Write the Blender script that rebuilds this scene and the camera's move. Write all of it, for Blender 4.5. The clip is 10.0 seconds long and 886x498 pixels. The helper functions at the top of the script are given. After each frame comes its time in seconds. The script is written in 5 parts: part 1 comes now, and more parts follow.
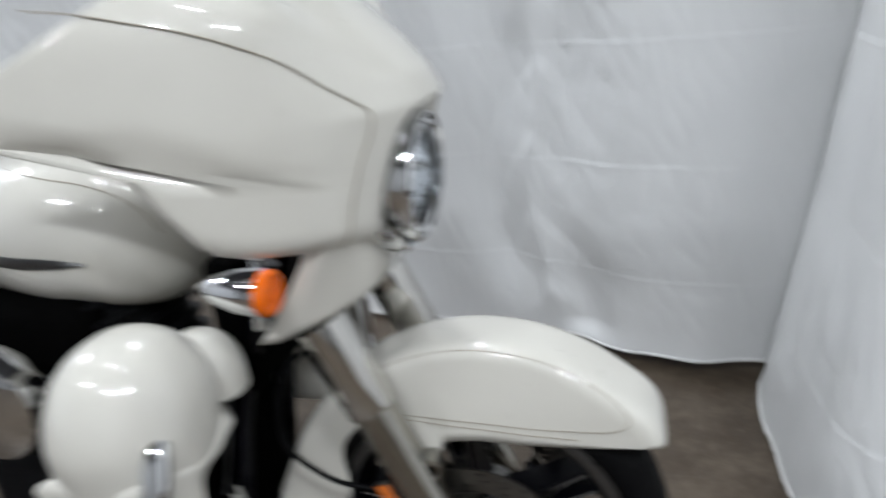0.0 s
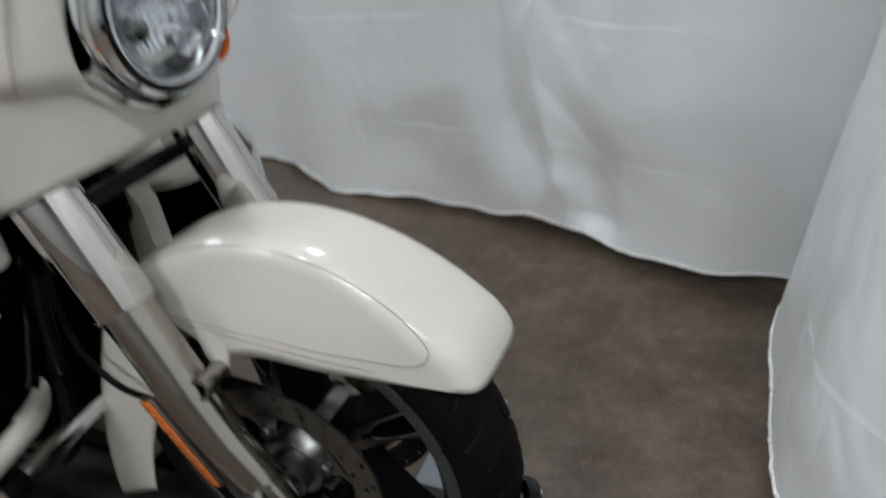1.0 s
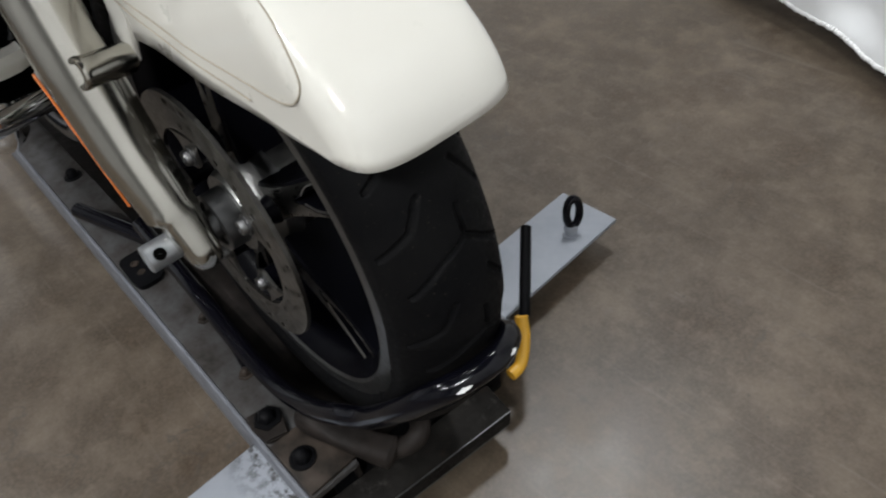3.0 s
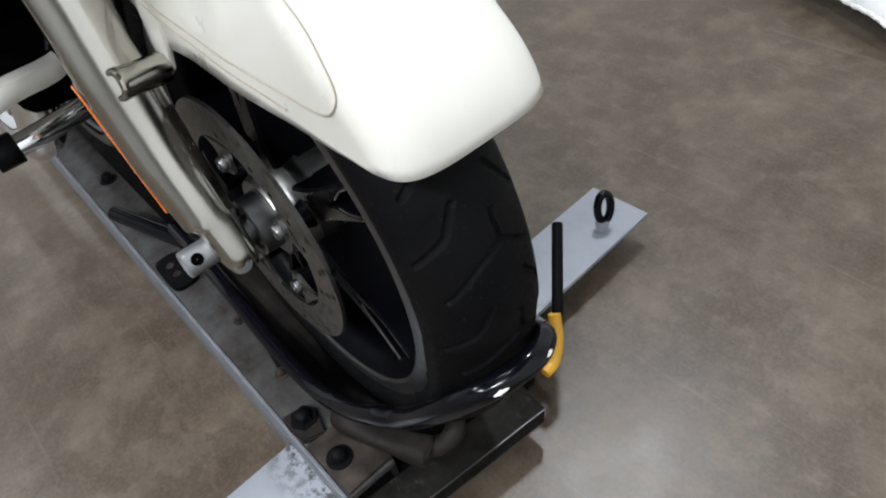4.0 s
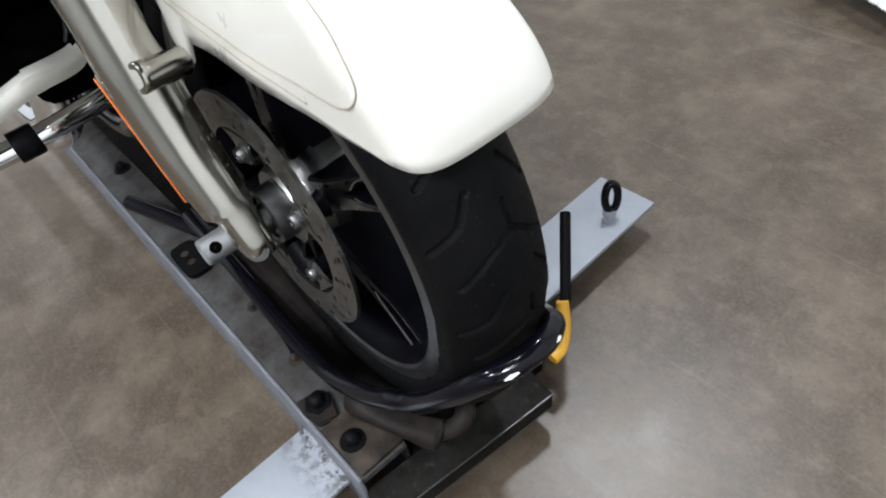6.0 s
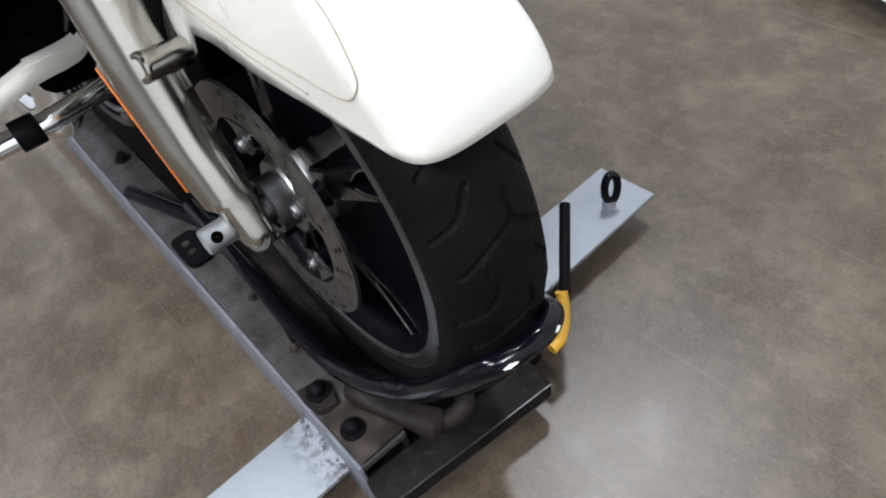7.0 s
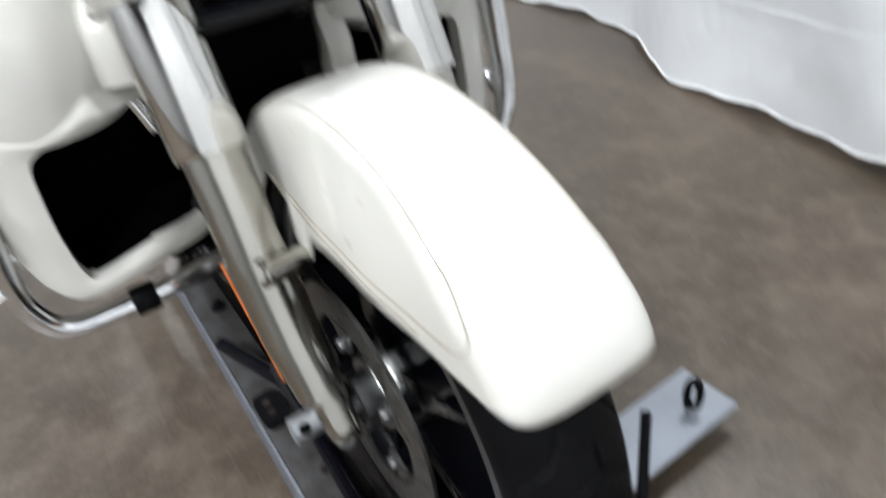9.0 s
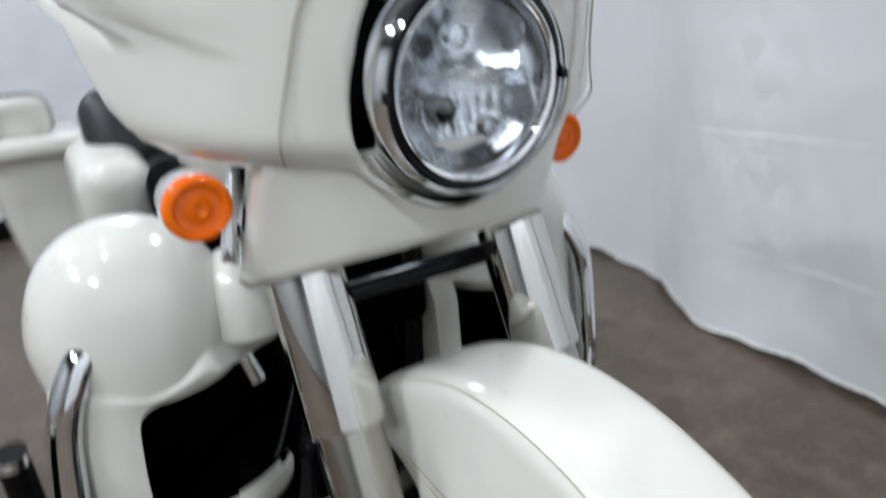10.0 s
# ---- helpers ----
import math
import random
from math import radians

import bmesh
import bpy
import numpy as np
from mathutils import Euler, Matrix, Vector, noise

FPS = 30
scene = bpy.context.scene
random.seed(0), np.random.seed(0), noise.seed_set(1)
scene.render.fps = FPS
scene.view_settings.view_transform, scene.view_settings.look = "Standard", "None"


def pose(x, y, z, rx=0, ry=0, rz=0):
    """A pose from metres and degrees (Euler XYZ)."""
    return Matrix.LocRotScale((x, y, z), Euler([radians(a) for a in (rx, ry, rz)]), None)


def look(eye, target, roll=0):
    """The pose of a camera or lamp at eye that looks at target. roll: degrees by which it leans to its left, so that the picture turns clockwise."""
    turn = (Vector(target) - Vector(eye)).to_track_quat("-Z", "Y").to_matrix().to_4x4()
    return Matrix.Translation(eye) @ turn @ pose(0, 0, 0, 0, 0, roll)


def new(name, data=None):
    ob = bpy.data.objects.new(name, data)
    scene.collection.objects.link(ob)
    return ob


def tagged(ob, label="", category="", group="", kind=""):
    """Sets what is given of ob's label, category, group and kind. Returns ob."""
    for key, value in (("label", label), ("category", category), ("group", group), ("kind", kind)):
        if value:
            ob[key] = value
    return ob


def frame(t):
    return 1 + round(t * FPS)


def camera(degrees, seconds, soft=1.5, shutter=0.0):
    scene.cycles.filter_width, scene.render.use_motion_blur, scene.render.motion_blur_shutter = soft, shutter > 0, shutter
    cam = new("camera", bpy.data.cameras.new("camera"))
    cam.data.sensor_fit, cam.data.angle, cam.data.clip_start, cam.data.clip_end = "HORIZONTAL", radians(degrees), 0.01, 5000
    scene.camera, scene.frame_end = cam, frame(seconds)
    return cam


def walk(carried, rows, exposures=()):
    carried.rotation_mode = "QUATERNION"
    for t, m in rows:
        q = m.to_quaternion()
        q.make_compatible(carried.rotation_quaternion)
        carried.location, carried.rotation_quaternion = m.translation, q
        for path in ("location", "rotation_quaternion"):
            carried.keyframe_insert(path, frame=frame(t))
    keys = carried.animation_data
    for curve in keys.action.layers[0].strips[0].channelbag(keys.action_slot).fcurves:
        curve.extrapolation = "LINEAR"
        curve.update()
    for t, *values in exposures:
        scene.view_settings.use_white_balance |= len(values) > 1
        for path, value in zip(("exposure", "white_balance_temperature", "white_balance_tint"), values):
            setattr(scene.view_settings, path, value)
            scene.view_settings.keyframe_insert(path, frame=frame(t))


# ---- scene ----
cam = camera(64.5, 10.0, soft=2.0, shutter=0.8)
PATH = [
    (0, (0.276, -1.062, 1.4), (-0.238, 0.735, 0.69), -6.4),
    (0.1, (0.3191, -1.0208, 1.4001), (-0.1765, 0.7685, 0.6568), -6.02),
    (0.2, (0.3687, -0.9778, 1.3621), (-0.2032, 0.7831, 0.6058), -6.02),
    (0.4, (0.4841, -0.8983, 1.3155), (-0.2677, 0.7552, 0.4787), -10.83),
    (0.5, (0.53, -0.853, 1.296), (-0.268, 0.782, 0.465), -11.9),
    (0.8, (0.5965, -0.7419, 1.2564), (-0.1609, 0.8709, 0.3481), -9.65),
    (1, (0.611, -0.664, 1.225), (-0.196, 0.888, 0.256), -8.2),
    (1.3, (0.6061, -0.5553, 1.1781), (-0.0959, 0.9224, 0.0276), -2.63),
    (1.5, (0.609, -0.493, 1.146), (-0.137, 0.914, -0.065), -2.3),
    (1.7, (0.6315, -0.4329, 1.1099), (-0.3051, 0.8558, -0.0991), -4.76),
    (2, (0.689, -0.345, 1.046), (-0.469, 0.754, -0.159), -3.7),
    (2.1, (0.6934, -0.3278, 1.0301), (-0.5059, 0.6903, -0.2051), -5.49),
    (2.5, (0.685, -0.289, 0.987), (-0.469, 0.665, -0.338), -5.9),
    (3, (0.668, -0.279, 0.961), (-0.495, 0.572, -0.426), -8.9),
    (4.5, (0.658, -0.28, 0.978), (-0.547, 0.496, -0.417), -12.3),
    (5, (0.659, -0.286, 0.983), (-0.542, 0.485, -0.417), -12.6),
    (5.5, (0.663, -0.29, 0.985), (-0.538, 0.472, -0.421), -12.6),
    (7, (0.669, -0.295, 0.99), (-0.514, 0.444, -0.443), -12.5),
    (7.5, (0.67, -0.293, 0.991), (-0.511, 0.44, -0.447), -12.6),
    (8, (0.673, -0.288, 0.995), (-0.512, 0.44, -0.442), -12.8),
    (8.3, (0.6647, -0.2816, 1.0086), (-0.5392, 0.4606, -0.4055), -12.59),
    (8.5, (0.659, -0.281, 1.02), (-0.592, 0.481, -0.342), -12.1),
    (8.7, (0.6445, -0.2792, 1.037), (-0.6861, 0.4924, -0.2412), -11.57),
    (9, (0.624, -0.281, 1.084), (-0.837, 0.489, -0.045), -9.6),
    (9.2, (0.6095, -0.2836, 1.1123), (-0.9361, 0.4643, 0.0869), -8.87),
    (9.5, (0.583, -0.297, 1.148), (-1.052, 0.47, 0.288), -8.1),
    (9.7, (0.5558, -0.3212, 1.1694), (-1.0897, 0.4948, 0.3778), -6.13),
    (9.8, (0.533, -0.342, 1.171), (-1.11, 0.525, 0.429), -4.9),
    (10, (0.498, -0.397, 1.169), (-1.129, 0.595, 0.56), -4.8),
]
EXPOSURES = [  # seconds, stops, kelvin, tint
    (0.0, -0.55, 6350, 10), (0.5, -0.66, 6400, 10), (1.0, -0.75, 6500, 10), (1.5, -0.86, 6600, 10), (2.0, -0.87, 6750, 10), (2.5, -0.47, 6650, 10), (3.2, -0.17, 6600, 10),
    (4.4, 0.3, 6330, 10), (5.5, 0.37, 6350, 10), (8.0, 0.37, 6300, 10), (9.0, 0.3, 6350, 10), (9.5, 0.03, 6250, 10), (10.0, -0.25, 6200, 10)]
walk(cam, [(t, look(eye, target, roll)) for t, eye, target, roll in PATH], EXPOSURES)

# ---- light: white-draped booth under ceiling lamps ----
world = bpy.data.worlds.new("world")
world.use_nodes = True
world.node_tree.nodes["Background"].inputs[0].default_value = (0.9, 0.95, 1.0, 1)
world.node_tree.nodes["Background"].inputs[1].default_value = 0.15
scene.world = world

LAMPS = [  # x, y, length, width, watts
    (-0.65, 1.6, 0.34, 0.26, 95),
    (-0.8, -0.75, 0.3, 0.12, 12),
    (0.35, -0.85, 0.3, 0.12, 15),
    (-2.8, -2.6, 1.2, 0.2, 115),
    (2.4, -2.6, 1.2, 0.2, 180),
    (0.2, -3.4, 1.2, 0.2, 190),
    (-4.6, 0.6, 1.2, 0.2, 105),
]
CEILING = 4.1


# ---- node materials ----
def material(name):
    m = bpy.data.materials.new(name)
    m.use_nodes = True
    nt = m.node_tree
    return m, nt, nt.nodes["Principled BSDF"]


def noise_node(nt, scale, detail=4.0, rough=0.55, stretch=None):
    co = nt.nodes.new("ShaderNodeTexCoord")
    n = nt.nodes.new("ShaderNodeTexNoise")
    n.inputs["Scale"].default_value, n.inputs["Detail"].default_value, n.inputs["Roughness"].default_value = scale, detail, rough
    if stretch:
        mp = nt.nodes.new("ShaderNodeMapping")
        mp.inputs["Scale"].default_value = stretch
        nt.links.new(co.outputs["Object"], mp.inputs["Vector"])
        nt.links.new(mp.outputs["Vector"], n.inputs["Vector"])
    else:
        nt.links.new(co.outputs["Object"], n.inputs["Vector"])
    return n.outputs["Fac"]


def ramp(nt, fac, stops):
    r = nt.nodes.new("ShaderNodeValToRGB")
    e = r.color_ramp.elements
    while len(e) < len(stops):
        e.new(0.5)
    for el, (p, c) in zip(e, stops):
        el.position, el.color = p, (*c, 1) if len(c) == 3 else c
    nt.links.new(fac, r.inputs["Fac"])
    return r.outputs["Color"]


def grey(v):
    return (v, v, v)


def bump(nt, bsdf, fac, strength, distance):
    b = nt.nodes.new("ShaderNodeBump")
    b.inputs["Strength"].default_value, b.inputs["Distance"].default_value = strength, distance
    nt.links.new(fac, b.inputs["Height"])
    nt.links.new(b.outputs["Normal"], bsdf.inputs["Normal"])


def mix(nt, fac, a, b, mode="MIX"):
    n = nt.nodes.new("ShaderNodeMix")
    n.data_type, n.blend_type = "RGBA", mode
    for sock, val in ((n.inputs["Factor"], fac), (n.inputs[6], a), (n.inputs[7], b)):
        if isinstance(val, (int, float)):
            sock.default_value = val
        elif isinstance(val, tuple):
            sock.default_value = (*val, 1)
        else:
            nt.links.new(val, sock)
    return n.outputs[2]


def surface(name, colour, rough, metal=0.0, vary=0.12, scale=30.0, rough_vary=0.08, relief=0.0, relief_scale=200.0, coat=0.0, stretch=None, gloss=0.5):
    m, nt, b = material(name)
    n = noise_node(nt, scale, stretch=stretch)
    lo, hi = tuple(c * (1 - vary) for c in colour), tuple(min(1, c * (1 + vary)) for c in colour)
    nt.links.new(ramp(nt, n, [(0.3, lo), (0.7, hi)]), b.inputs["Base Color"])
    n2 = noise_node(nt, scale * 3.1, 3)
    nt.links.new(ramp(nt, n2, [(0.3, grey(max(0.02, rough - rough_vary))), (0.7, grey(rough + rough_vary))]), b.inputs["Roughness"])
    b.inputs["Metallic"].default_value = metal
    b.inputs["Coat Weight"].default_value = coat
    b.inputs["Specular IOR Level"].default_value = gloss
    b.inputs["Coat Roughness"].default_value = 0.03
    if relief:
        bump(nt, b, noise_node(nt, relief_scale, 5), 0.5, relief)
    return m


PAINT = surface("pearl_white_paint", (0.565, 0.548, 0.497), 0.3, vary=0.02, scale=9, rough_vary=0.03, coat=1.0, gloss=0.15)
PIN = surface("pinstripe_bronze", (0.3, 0.265, 0.21), 0.4, vary=0.1)
CHROME = surface("chrome", (0.78, 0.79, 0.8), 0.06, 1.0, vary=0.03, rough_vary=0.03)
SATIN = surface("clear_coated_aluminium", (0.4, 0.385, 0.345), 0.19, 1.0, vary=0.02, scale=6, rough_vary=0.03)
COVER = surface("polished_fork_cover", (0.64, 0.63, 0.6), 0.075, 1.0, vary=0.02, scale=6, rough_vary=0.02)
CAST = surface("cast_aluminium", (0.2, 0.198, 0.19), 0.36, 1.0, vary=0.1, relief=0.0006)
SPOKE = surface("dark_cast_spoke_paint", (0.16, 0.157, 0.15), 0.3, 1.0, vary=0.15, rough_vary=0.05, relief=0.0003)
DISC = surface("brake_disc_steel", (0.165, 0.157, 0.146), 0.36, 1.0, vary=0.12, scale=40)
BLACK = surface("gloss_black_paint", (0.002, 0.002, 0.0035), 0.14, vary=0.2, rough_vary=0.05, gloss=0.2)
MATT = surface("matt_black_plastic", (0.003, 0.003, 0.0035), 0.5, vary=0.25, relief=0.0003, gloss=0.06)
WHEEL = surface("black_wheel_paint", (0.0014, 0.0014, 0.0024), 0.36, vary=0.2, rough_vary=0.06, gloss=0.05)
BRIGHT = surface("bright_machined_edge", (0.42, 0.41, 0.39), 0.35, 1.0, vary=0.1)
EDGE = surface("machined_wheel_edge", (0.13, 0.13, 0.13), 0.4, 1.0, vary=0.15)
RUBBER = surface("tyre_rubber", (0.003, 0.003, 0.0034), 0.6, vary=0.3, scale=60, rough_vary=0.1, relief=0.0005, relief_scale=400, gloss=0.05)
_nt = RUBBER.node_tree
_worn = ramp(_nt, noise_node(_nt, 9, 5, 0.6), [(0.35, (0.0022, 0.0022, 0.0026)), (0.7, (0.0052, 0.005, 0.005))])
_dust = mix(_nt, ramp(_nt, noise_node(_nt, 330, 2, 0.4), [(0.7, grey(0.0)), (0.76, grey(0.6))]), _worn, (0.05, 0.045, 0.036))
_nt.links.new(_dust, _nt.nodes["Principled BSDF"].inputs["Base Color"])
# near-zero black that paints deep shade into recesses, holes and the engine bay
VOID = surface("shade_black", (0.0008, 0.0008, 0.0008), 0.8, vary=0.2, gloss=0.02)
STEEL = surface("galvanised_steel", (0.255, 0.27, 0.3), 0.52, 0.4, vary=0.12, scale=9, relief=0.0002)
FLANGE = surface("dull_rail_edge_steel", (0.115, 0.12, 0.135), 0.55, 0.15, vary=0.2, scale=22, relief=0.0003)
ZINC = surface("zinc_plate", (0.3, 0.31, 0.32), 0.42, 0.8, vary=0.1)
YELLOW = surface("yellow_grip", (0.55, 0.29, 0.02), 0.42, vary=0.12)
ORANGE = surface("orange_reflector", (0.5, 0.12, 0.015), 0.25, vary=0.08, coat=0.6)
SEAT = surface("black_vinyl", (0.012, 0.012, 0.013), 0.5, vary=0.2, relief=0.0006, relief_scale=300)
HEM = surface("curtain_hem", (0.74, 0.74, 0.73), 0.75, vary=0.06, scale=60, relief=0.002, relief_scale=120)


def plate_metal():
    m, nt, b = material("dirty_rail_steel")
    n = noise_node(nt, 15, 9, 0.68)
    base = ramp(nt, n, [(0.3, (0.0105, 0.00823, 0.00636)), (0.42, (0.0314, 0.0276, 0.0254)), (0.56, (0.0494, 0.0479, 0.0472)), (0.78, (0.0688, 0.0688, 0.0711))])
    nt.links.new(base, b.inputs["Base Color"])
    nt.links.new(ramp(nt, n, [(0.35, grey(0.65)), (0.7, grey(0.38))]), b.inputs["Roughness"])
    b.inputs["Metallic"].default_value = 0.1
    b.inputs["Specular IOR Level"].default_value = 0.15
    bump(nt, b, noise_node(nt, 120, 5), 0.5, 0.0006)
    return m


def scuffed(name):
    """Old black paint, greasy in patches and rubbed through to bare steel."""
    m, nt, b = material(name)
    worn, grease, grain = noise_node(nt, 42, 9, 0.75), noise_node(nt, 11, 6, 0.65), noise_node(nt, 230, 3)
    c = ramp(nt, grease, [(0.35, (0.003, 0.0026, 0.0022)), (0.65, (0.017, 0.0155, 0.014))])
    c = mix(nt, ramp(nt, worn, [(0.56, grey(0.0)), (0.66, grey(0.8))]), c, (0.036, 0.033, 0.03))
    c = mix(nt, ramp(nt, worn, [(0.3, grey(0.7)), (0.4, grey(0.0))]), c, (0.03, 0.016, 0.009))
    nt.links.new(c, b.inputs["Base Color"])
    nt.links.new(ramp(nt, grain, [(0.3, grey(0.5)), (0.7, grey(0.8))]), b.inputs["Roughness"])
    b.inputs["Specular IOR Level"].default_value = 0.05
    bump(nt, b, worn, 0.6, 0.0015)
    return m


def arm_metal():
    """Bare galvanised plate with oily grime round the rail that crosses it."""
    m, nt, b = material("galvanised_arm_steel")
    n, spots = noise_node(nt, 9, 5), noise_node(nt, 70, 6, 0.7)
    c = ramp(nt, n, [(0.3, (0.225, 0.24, 0.268)), (0.7, (0.27, 0.286, 0.316))])
    co = nt.nodes.new("ShaderNodeTexCoord")
    sep = nt.nodes.new("ShaderNodeSeparateXYZ")
    nt.links.new(co.outputs["Object"], sep.inputs[0])
    away = nt.nodes.new("ShaderNodeMath")
    away.operation = "ABSOLUTE"
    nt.links.new(sep.outputs["Y"], away.inputs[0])
    near = ramp(nt, away.outputs[0], [(0.2, grey(1.0)), (0.255, grey(0.0))])
    c = mix(nt, mix(nt, 1.0, near, ramp(nt, spots, [(0.45, grey(0.0)), (0.58, grey(0.9))]), "MULTIPLY"), c, (0.02, 0.016, 0.012))
    nt.links.new(c, b.inputs["Base Color"])
    nt.links.new(ramp(nt, spots, [(0.3, grey(0.46)), (0.7, grey(0.6))]), b.inputs["Roughness"])
    b.inputs["Metallic"].default_value = 0.4
    bump(nt, b, spots, 0.3, 0.0003)
    return m


def concrete():
    m, nt, b = material("polished_concrete")
    big = noise_node(nt, 1.7, 6, 0.62)
    mid = noise_node(nt, 7.5, 9, 0.68)
    patch = noise_node(nt, 21, 6, 0.7)
    fine = noise_node(nt, 150, 5, 0.7)
    c = ramp(nt, big, [(0.32, (0.04007, 0.02905, 0.01938)), (0.68, (0.06867, 0.05023, 0.03432))])
    c = mix(nt, ramp(nt, mid, [(0.47, grey(0.0)), (0.66, grey(0.75))]), c, (0.1098, 0.08475, 0.05966))
    c = mix(nt, ramp(nt, mid, [(0.3, grey(0.85)), (0.47, grey(0.0))]), c, (0.04106, 0.02536, 0.01448))
    c = mix(nt, ramp(nt, patch, [(0.5, grey(0.0)), (0.7, grey(0.5))]), c, (0.1282, 0.1005, 0.07413))
    c = mix(nt, ramp(nt, patch, [(0.28, grey(0.65)), (0.44, grey(0.0))]), c, (0.08298, 0.0663, 0.05242))
    c = mix(nt, ramp(nt, fine, [(0.42, grey(0.0)), (0.7, grey(0.28))]), c, (0.1578, 0.1285, 0.09572))
    # pale drag marks and hairline cracks
    for turn, squash, amount in ((0.5, 30.0, 0.2), (-0.75, 44.0, 0.18), (1.25, 60.0, 0.16)):
        co = nt.nodes.new("ShaderNodeTexCoord")
        mp = nt.nodes.new("ShaderNodeMapping")
        mp.inputs["Rotation"].default_value = (0, 0, turn)
        mp.inputs["Scale"].default_value = (1.6, squash, 1)
        n = nt.nodes.new("ShaderNodeTexNoise")
        n.inputs["Scale"].default_value, n.inputs["Detail"].default_value, n.inputs["Distortion"].default_value = 1.5, 3, 0.9
        nt.links.new(co.outputs["Object"], mp.inputs["Vector"])
        nt.links.new(mp.outputs["Vector"], n.inputs["Vector"])
        c = mix(nt, ramp(nt, n.outputs["Fac"], [(0.66, grey(0.0)), (0.74, grey(amount))]), c, (0.16, 0.14, 0.118))
    co = nt.nodes.new("ShaderNodeTexCoord")
    warp = nt.nodes.new("ShaderNodeTexNoise")
    warp.inputs["Scale"].default_value, warp.inputs["Detail"].default_value = 5.0, 5
    off = nt.nodes.new("ShaderNodeVectorMath")
    off.operation = "MULTIPLY_ADD"
    off.inputs[1].default_value = (0.5, 0.5, 0.0)
    nt.links.new(co.outputs["Object"], warp.inputs["Vector"])
    nt.links.new(warp.outputs["Color"], off.inputs[0])
    nt.links.new(co.outputs["Object"], off.inputs[2])
    vor = nt.nodes.new("ShaderNodeTexVoronoi")
    vor.feature = "DISTANCE_TO_EDGE"
    vor.inputs["Scale"].default_value = 1.9
    nt.links.new(off.outputs["Vector"], vor.inputs["Vector"])
    crack = ramp(nt, vor.outputs["Distance"], [(0.0, grey(0.7)), (0.008, grey(0.0))])
    keep = ramp(nt, big, [(0.46, grey(0.0)), (0.56, grey(1.0))])
    c = mix(nt, mix(nt, 1.0, crack, keep, "MULTIPLY"), c, (0.05, 0.042, 0.035))
    nt.links.new(c, b.inputs["Base Color"])
    nt.links.new(ramp(nt, mid, [(0.3, grey(0.3)), (0.7, grey(0.46))]), b.inputs["Roughness"])
    b.inputs["Specular IOR Level"].default_value = 0.45
    pits = ramp(nt, noise_node(nt, 75, 2, 0.4), [(0.73, grey(0.0)), (0.77, grey(0.6))])
    c2 = mix(nt, pits, c, (0.03, 0.024, 0.02))
    nt.links.new(c2, b.inputs["Base Color"])
    bump(nt, b, patch, 0.12, 0.004)
    return m


def fabric():
    m, nt, b = material("white_drape_fabric")
    n = noise_node(nt, 3.0, 4)
    w = noise_node(nt, 500, 2)
    nt.links.new(ramp(nt, n, [(0.3, (0.9, 0.905, 0.905)), (0.7, (0.94, 0.945, 0.945))]), b.inputs["Base Color"])
    b.inputs["Roughness"].default_value = 0.36
    b.inputs["Specular IOR Level"].default_value = 0.65
    nz = noise_node(nt, 16, 5)
    add = nt.nodes.new("ShaderNodeMath")
    add.operation = "MULTIPLY_ADD"
    add.inputs[1].default_value = 0.05
    nt.links.new(w, add.inputs[0])
    nt.links.new(nz, add.inputs[2])
    bump(nt, b, add.outputs[0], 0.35, 0.006)
    tr = nt.nodes.new("ShaderNodeBsdfTranslucent")
    tr.inputs["Color"].default_value = (0.9, 0.905, 0.9, 1)
    ms = nt.nodes.new("ShaderNodeMixShader")
    ms.inputs[0].default_value = 0.38
    nt.links.new(b.outputs[0], ms.inputs[1])
    nt.links.new(tr.outputs[0], ms.inputs[2])
    nt.links.new(ms.outputs[0], nt.nodes["Material Output"].inputs["Surface"])
    return m


def glass(name, colour=(1, 1, 1), rough=0.0, weight=1.0):
    m, nt, b = material(name)
    b.inputs["Base Color"].default_value = (*colour, 1)
    b.inputs["Transmission Weight"].default_value = weight
    b.inputs["Roughness"].default_value = rough
    b.inputs["IOR"].default_value = 1.45
    return m


RAIL = plate_metal()
RUST = surface("rusty_greased_steel", (0.026, 0.0195, 0.015), 0.6, 0.1, vary=0.75, scale=28, relief=0.0008, relief_scale=90, gloss=0.2)
FOOT = scuffed("scuffed_dark_steel")
GRIME = surface("grimy_dark_steel", (0.012, 0.0095, 0.0082), 0.6, 0.0, vary=0.5, scale=25, relief=0.0008, relief_scale=90, gloss=0.12)
FLOOR = concrete()
FABRIC = fabric()
LENS, _nt, _b = material("clear_lens")  # thin clear cover: only its gloss is seen
_clear = _nt.nodes.new("ShaderNodeBsdfTransparent")
_clear.inputs["Color"].default_value = (0.95, 0.97, 0.98, 1)
_gloss = _nt.nodes.new("ShaderNodeBsdfGlossy")
_gloss.inputs["Roughness"].default_value = 0.03
_fresnel = _nt.nodes.new("ShaderNodeFresnel")
_mix = _nt.nodes.new("ShaderNodeMixShader")
_nt.links.new(_fresnel.outputs[0], _mix.inputs[0])
_nt.links.new(_clear.outputs[0], _mix.inputs[1])
_nt.links.new(_gloss.outputs[0], _mix.inputs[2])
_nt.links.new(_mix.outputs[0], _nt.nodes["Material Output"].inputs["Surface"])
AMBER = glass("amber_lens", (0.95, 0.165, 0.0), 0.12, 0.25)
AMBER.node_tree.nodes["Principled BSDF"].inputs["Coat Weight"].default_value = 0.15
AMBER.node_tree.nodes["Principled BSDF"].inputs["Specular IOR Level"].default_value = 0.3
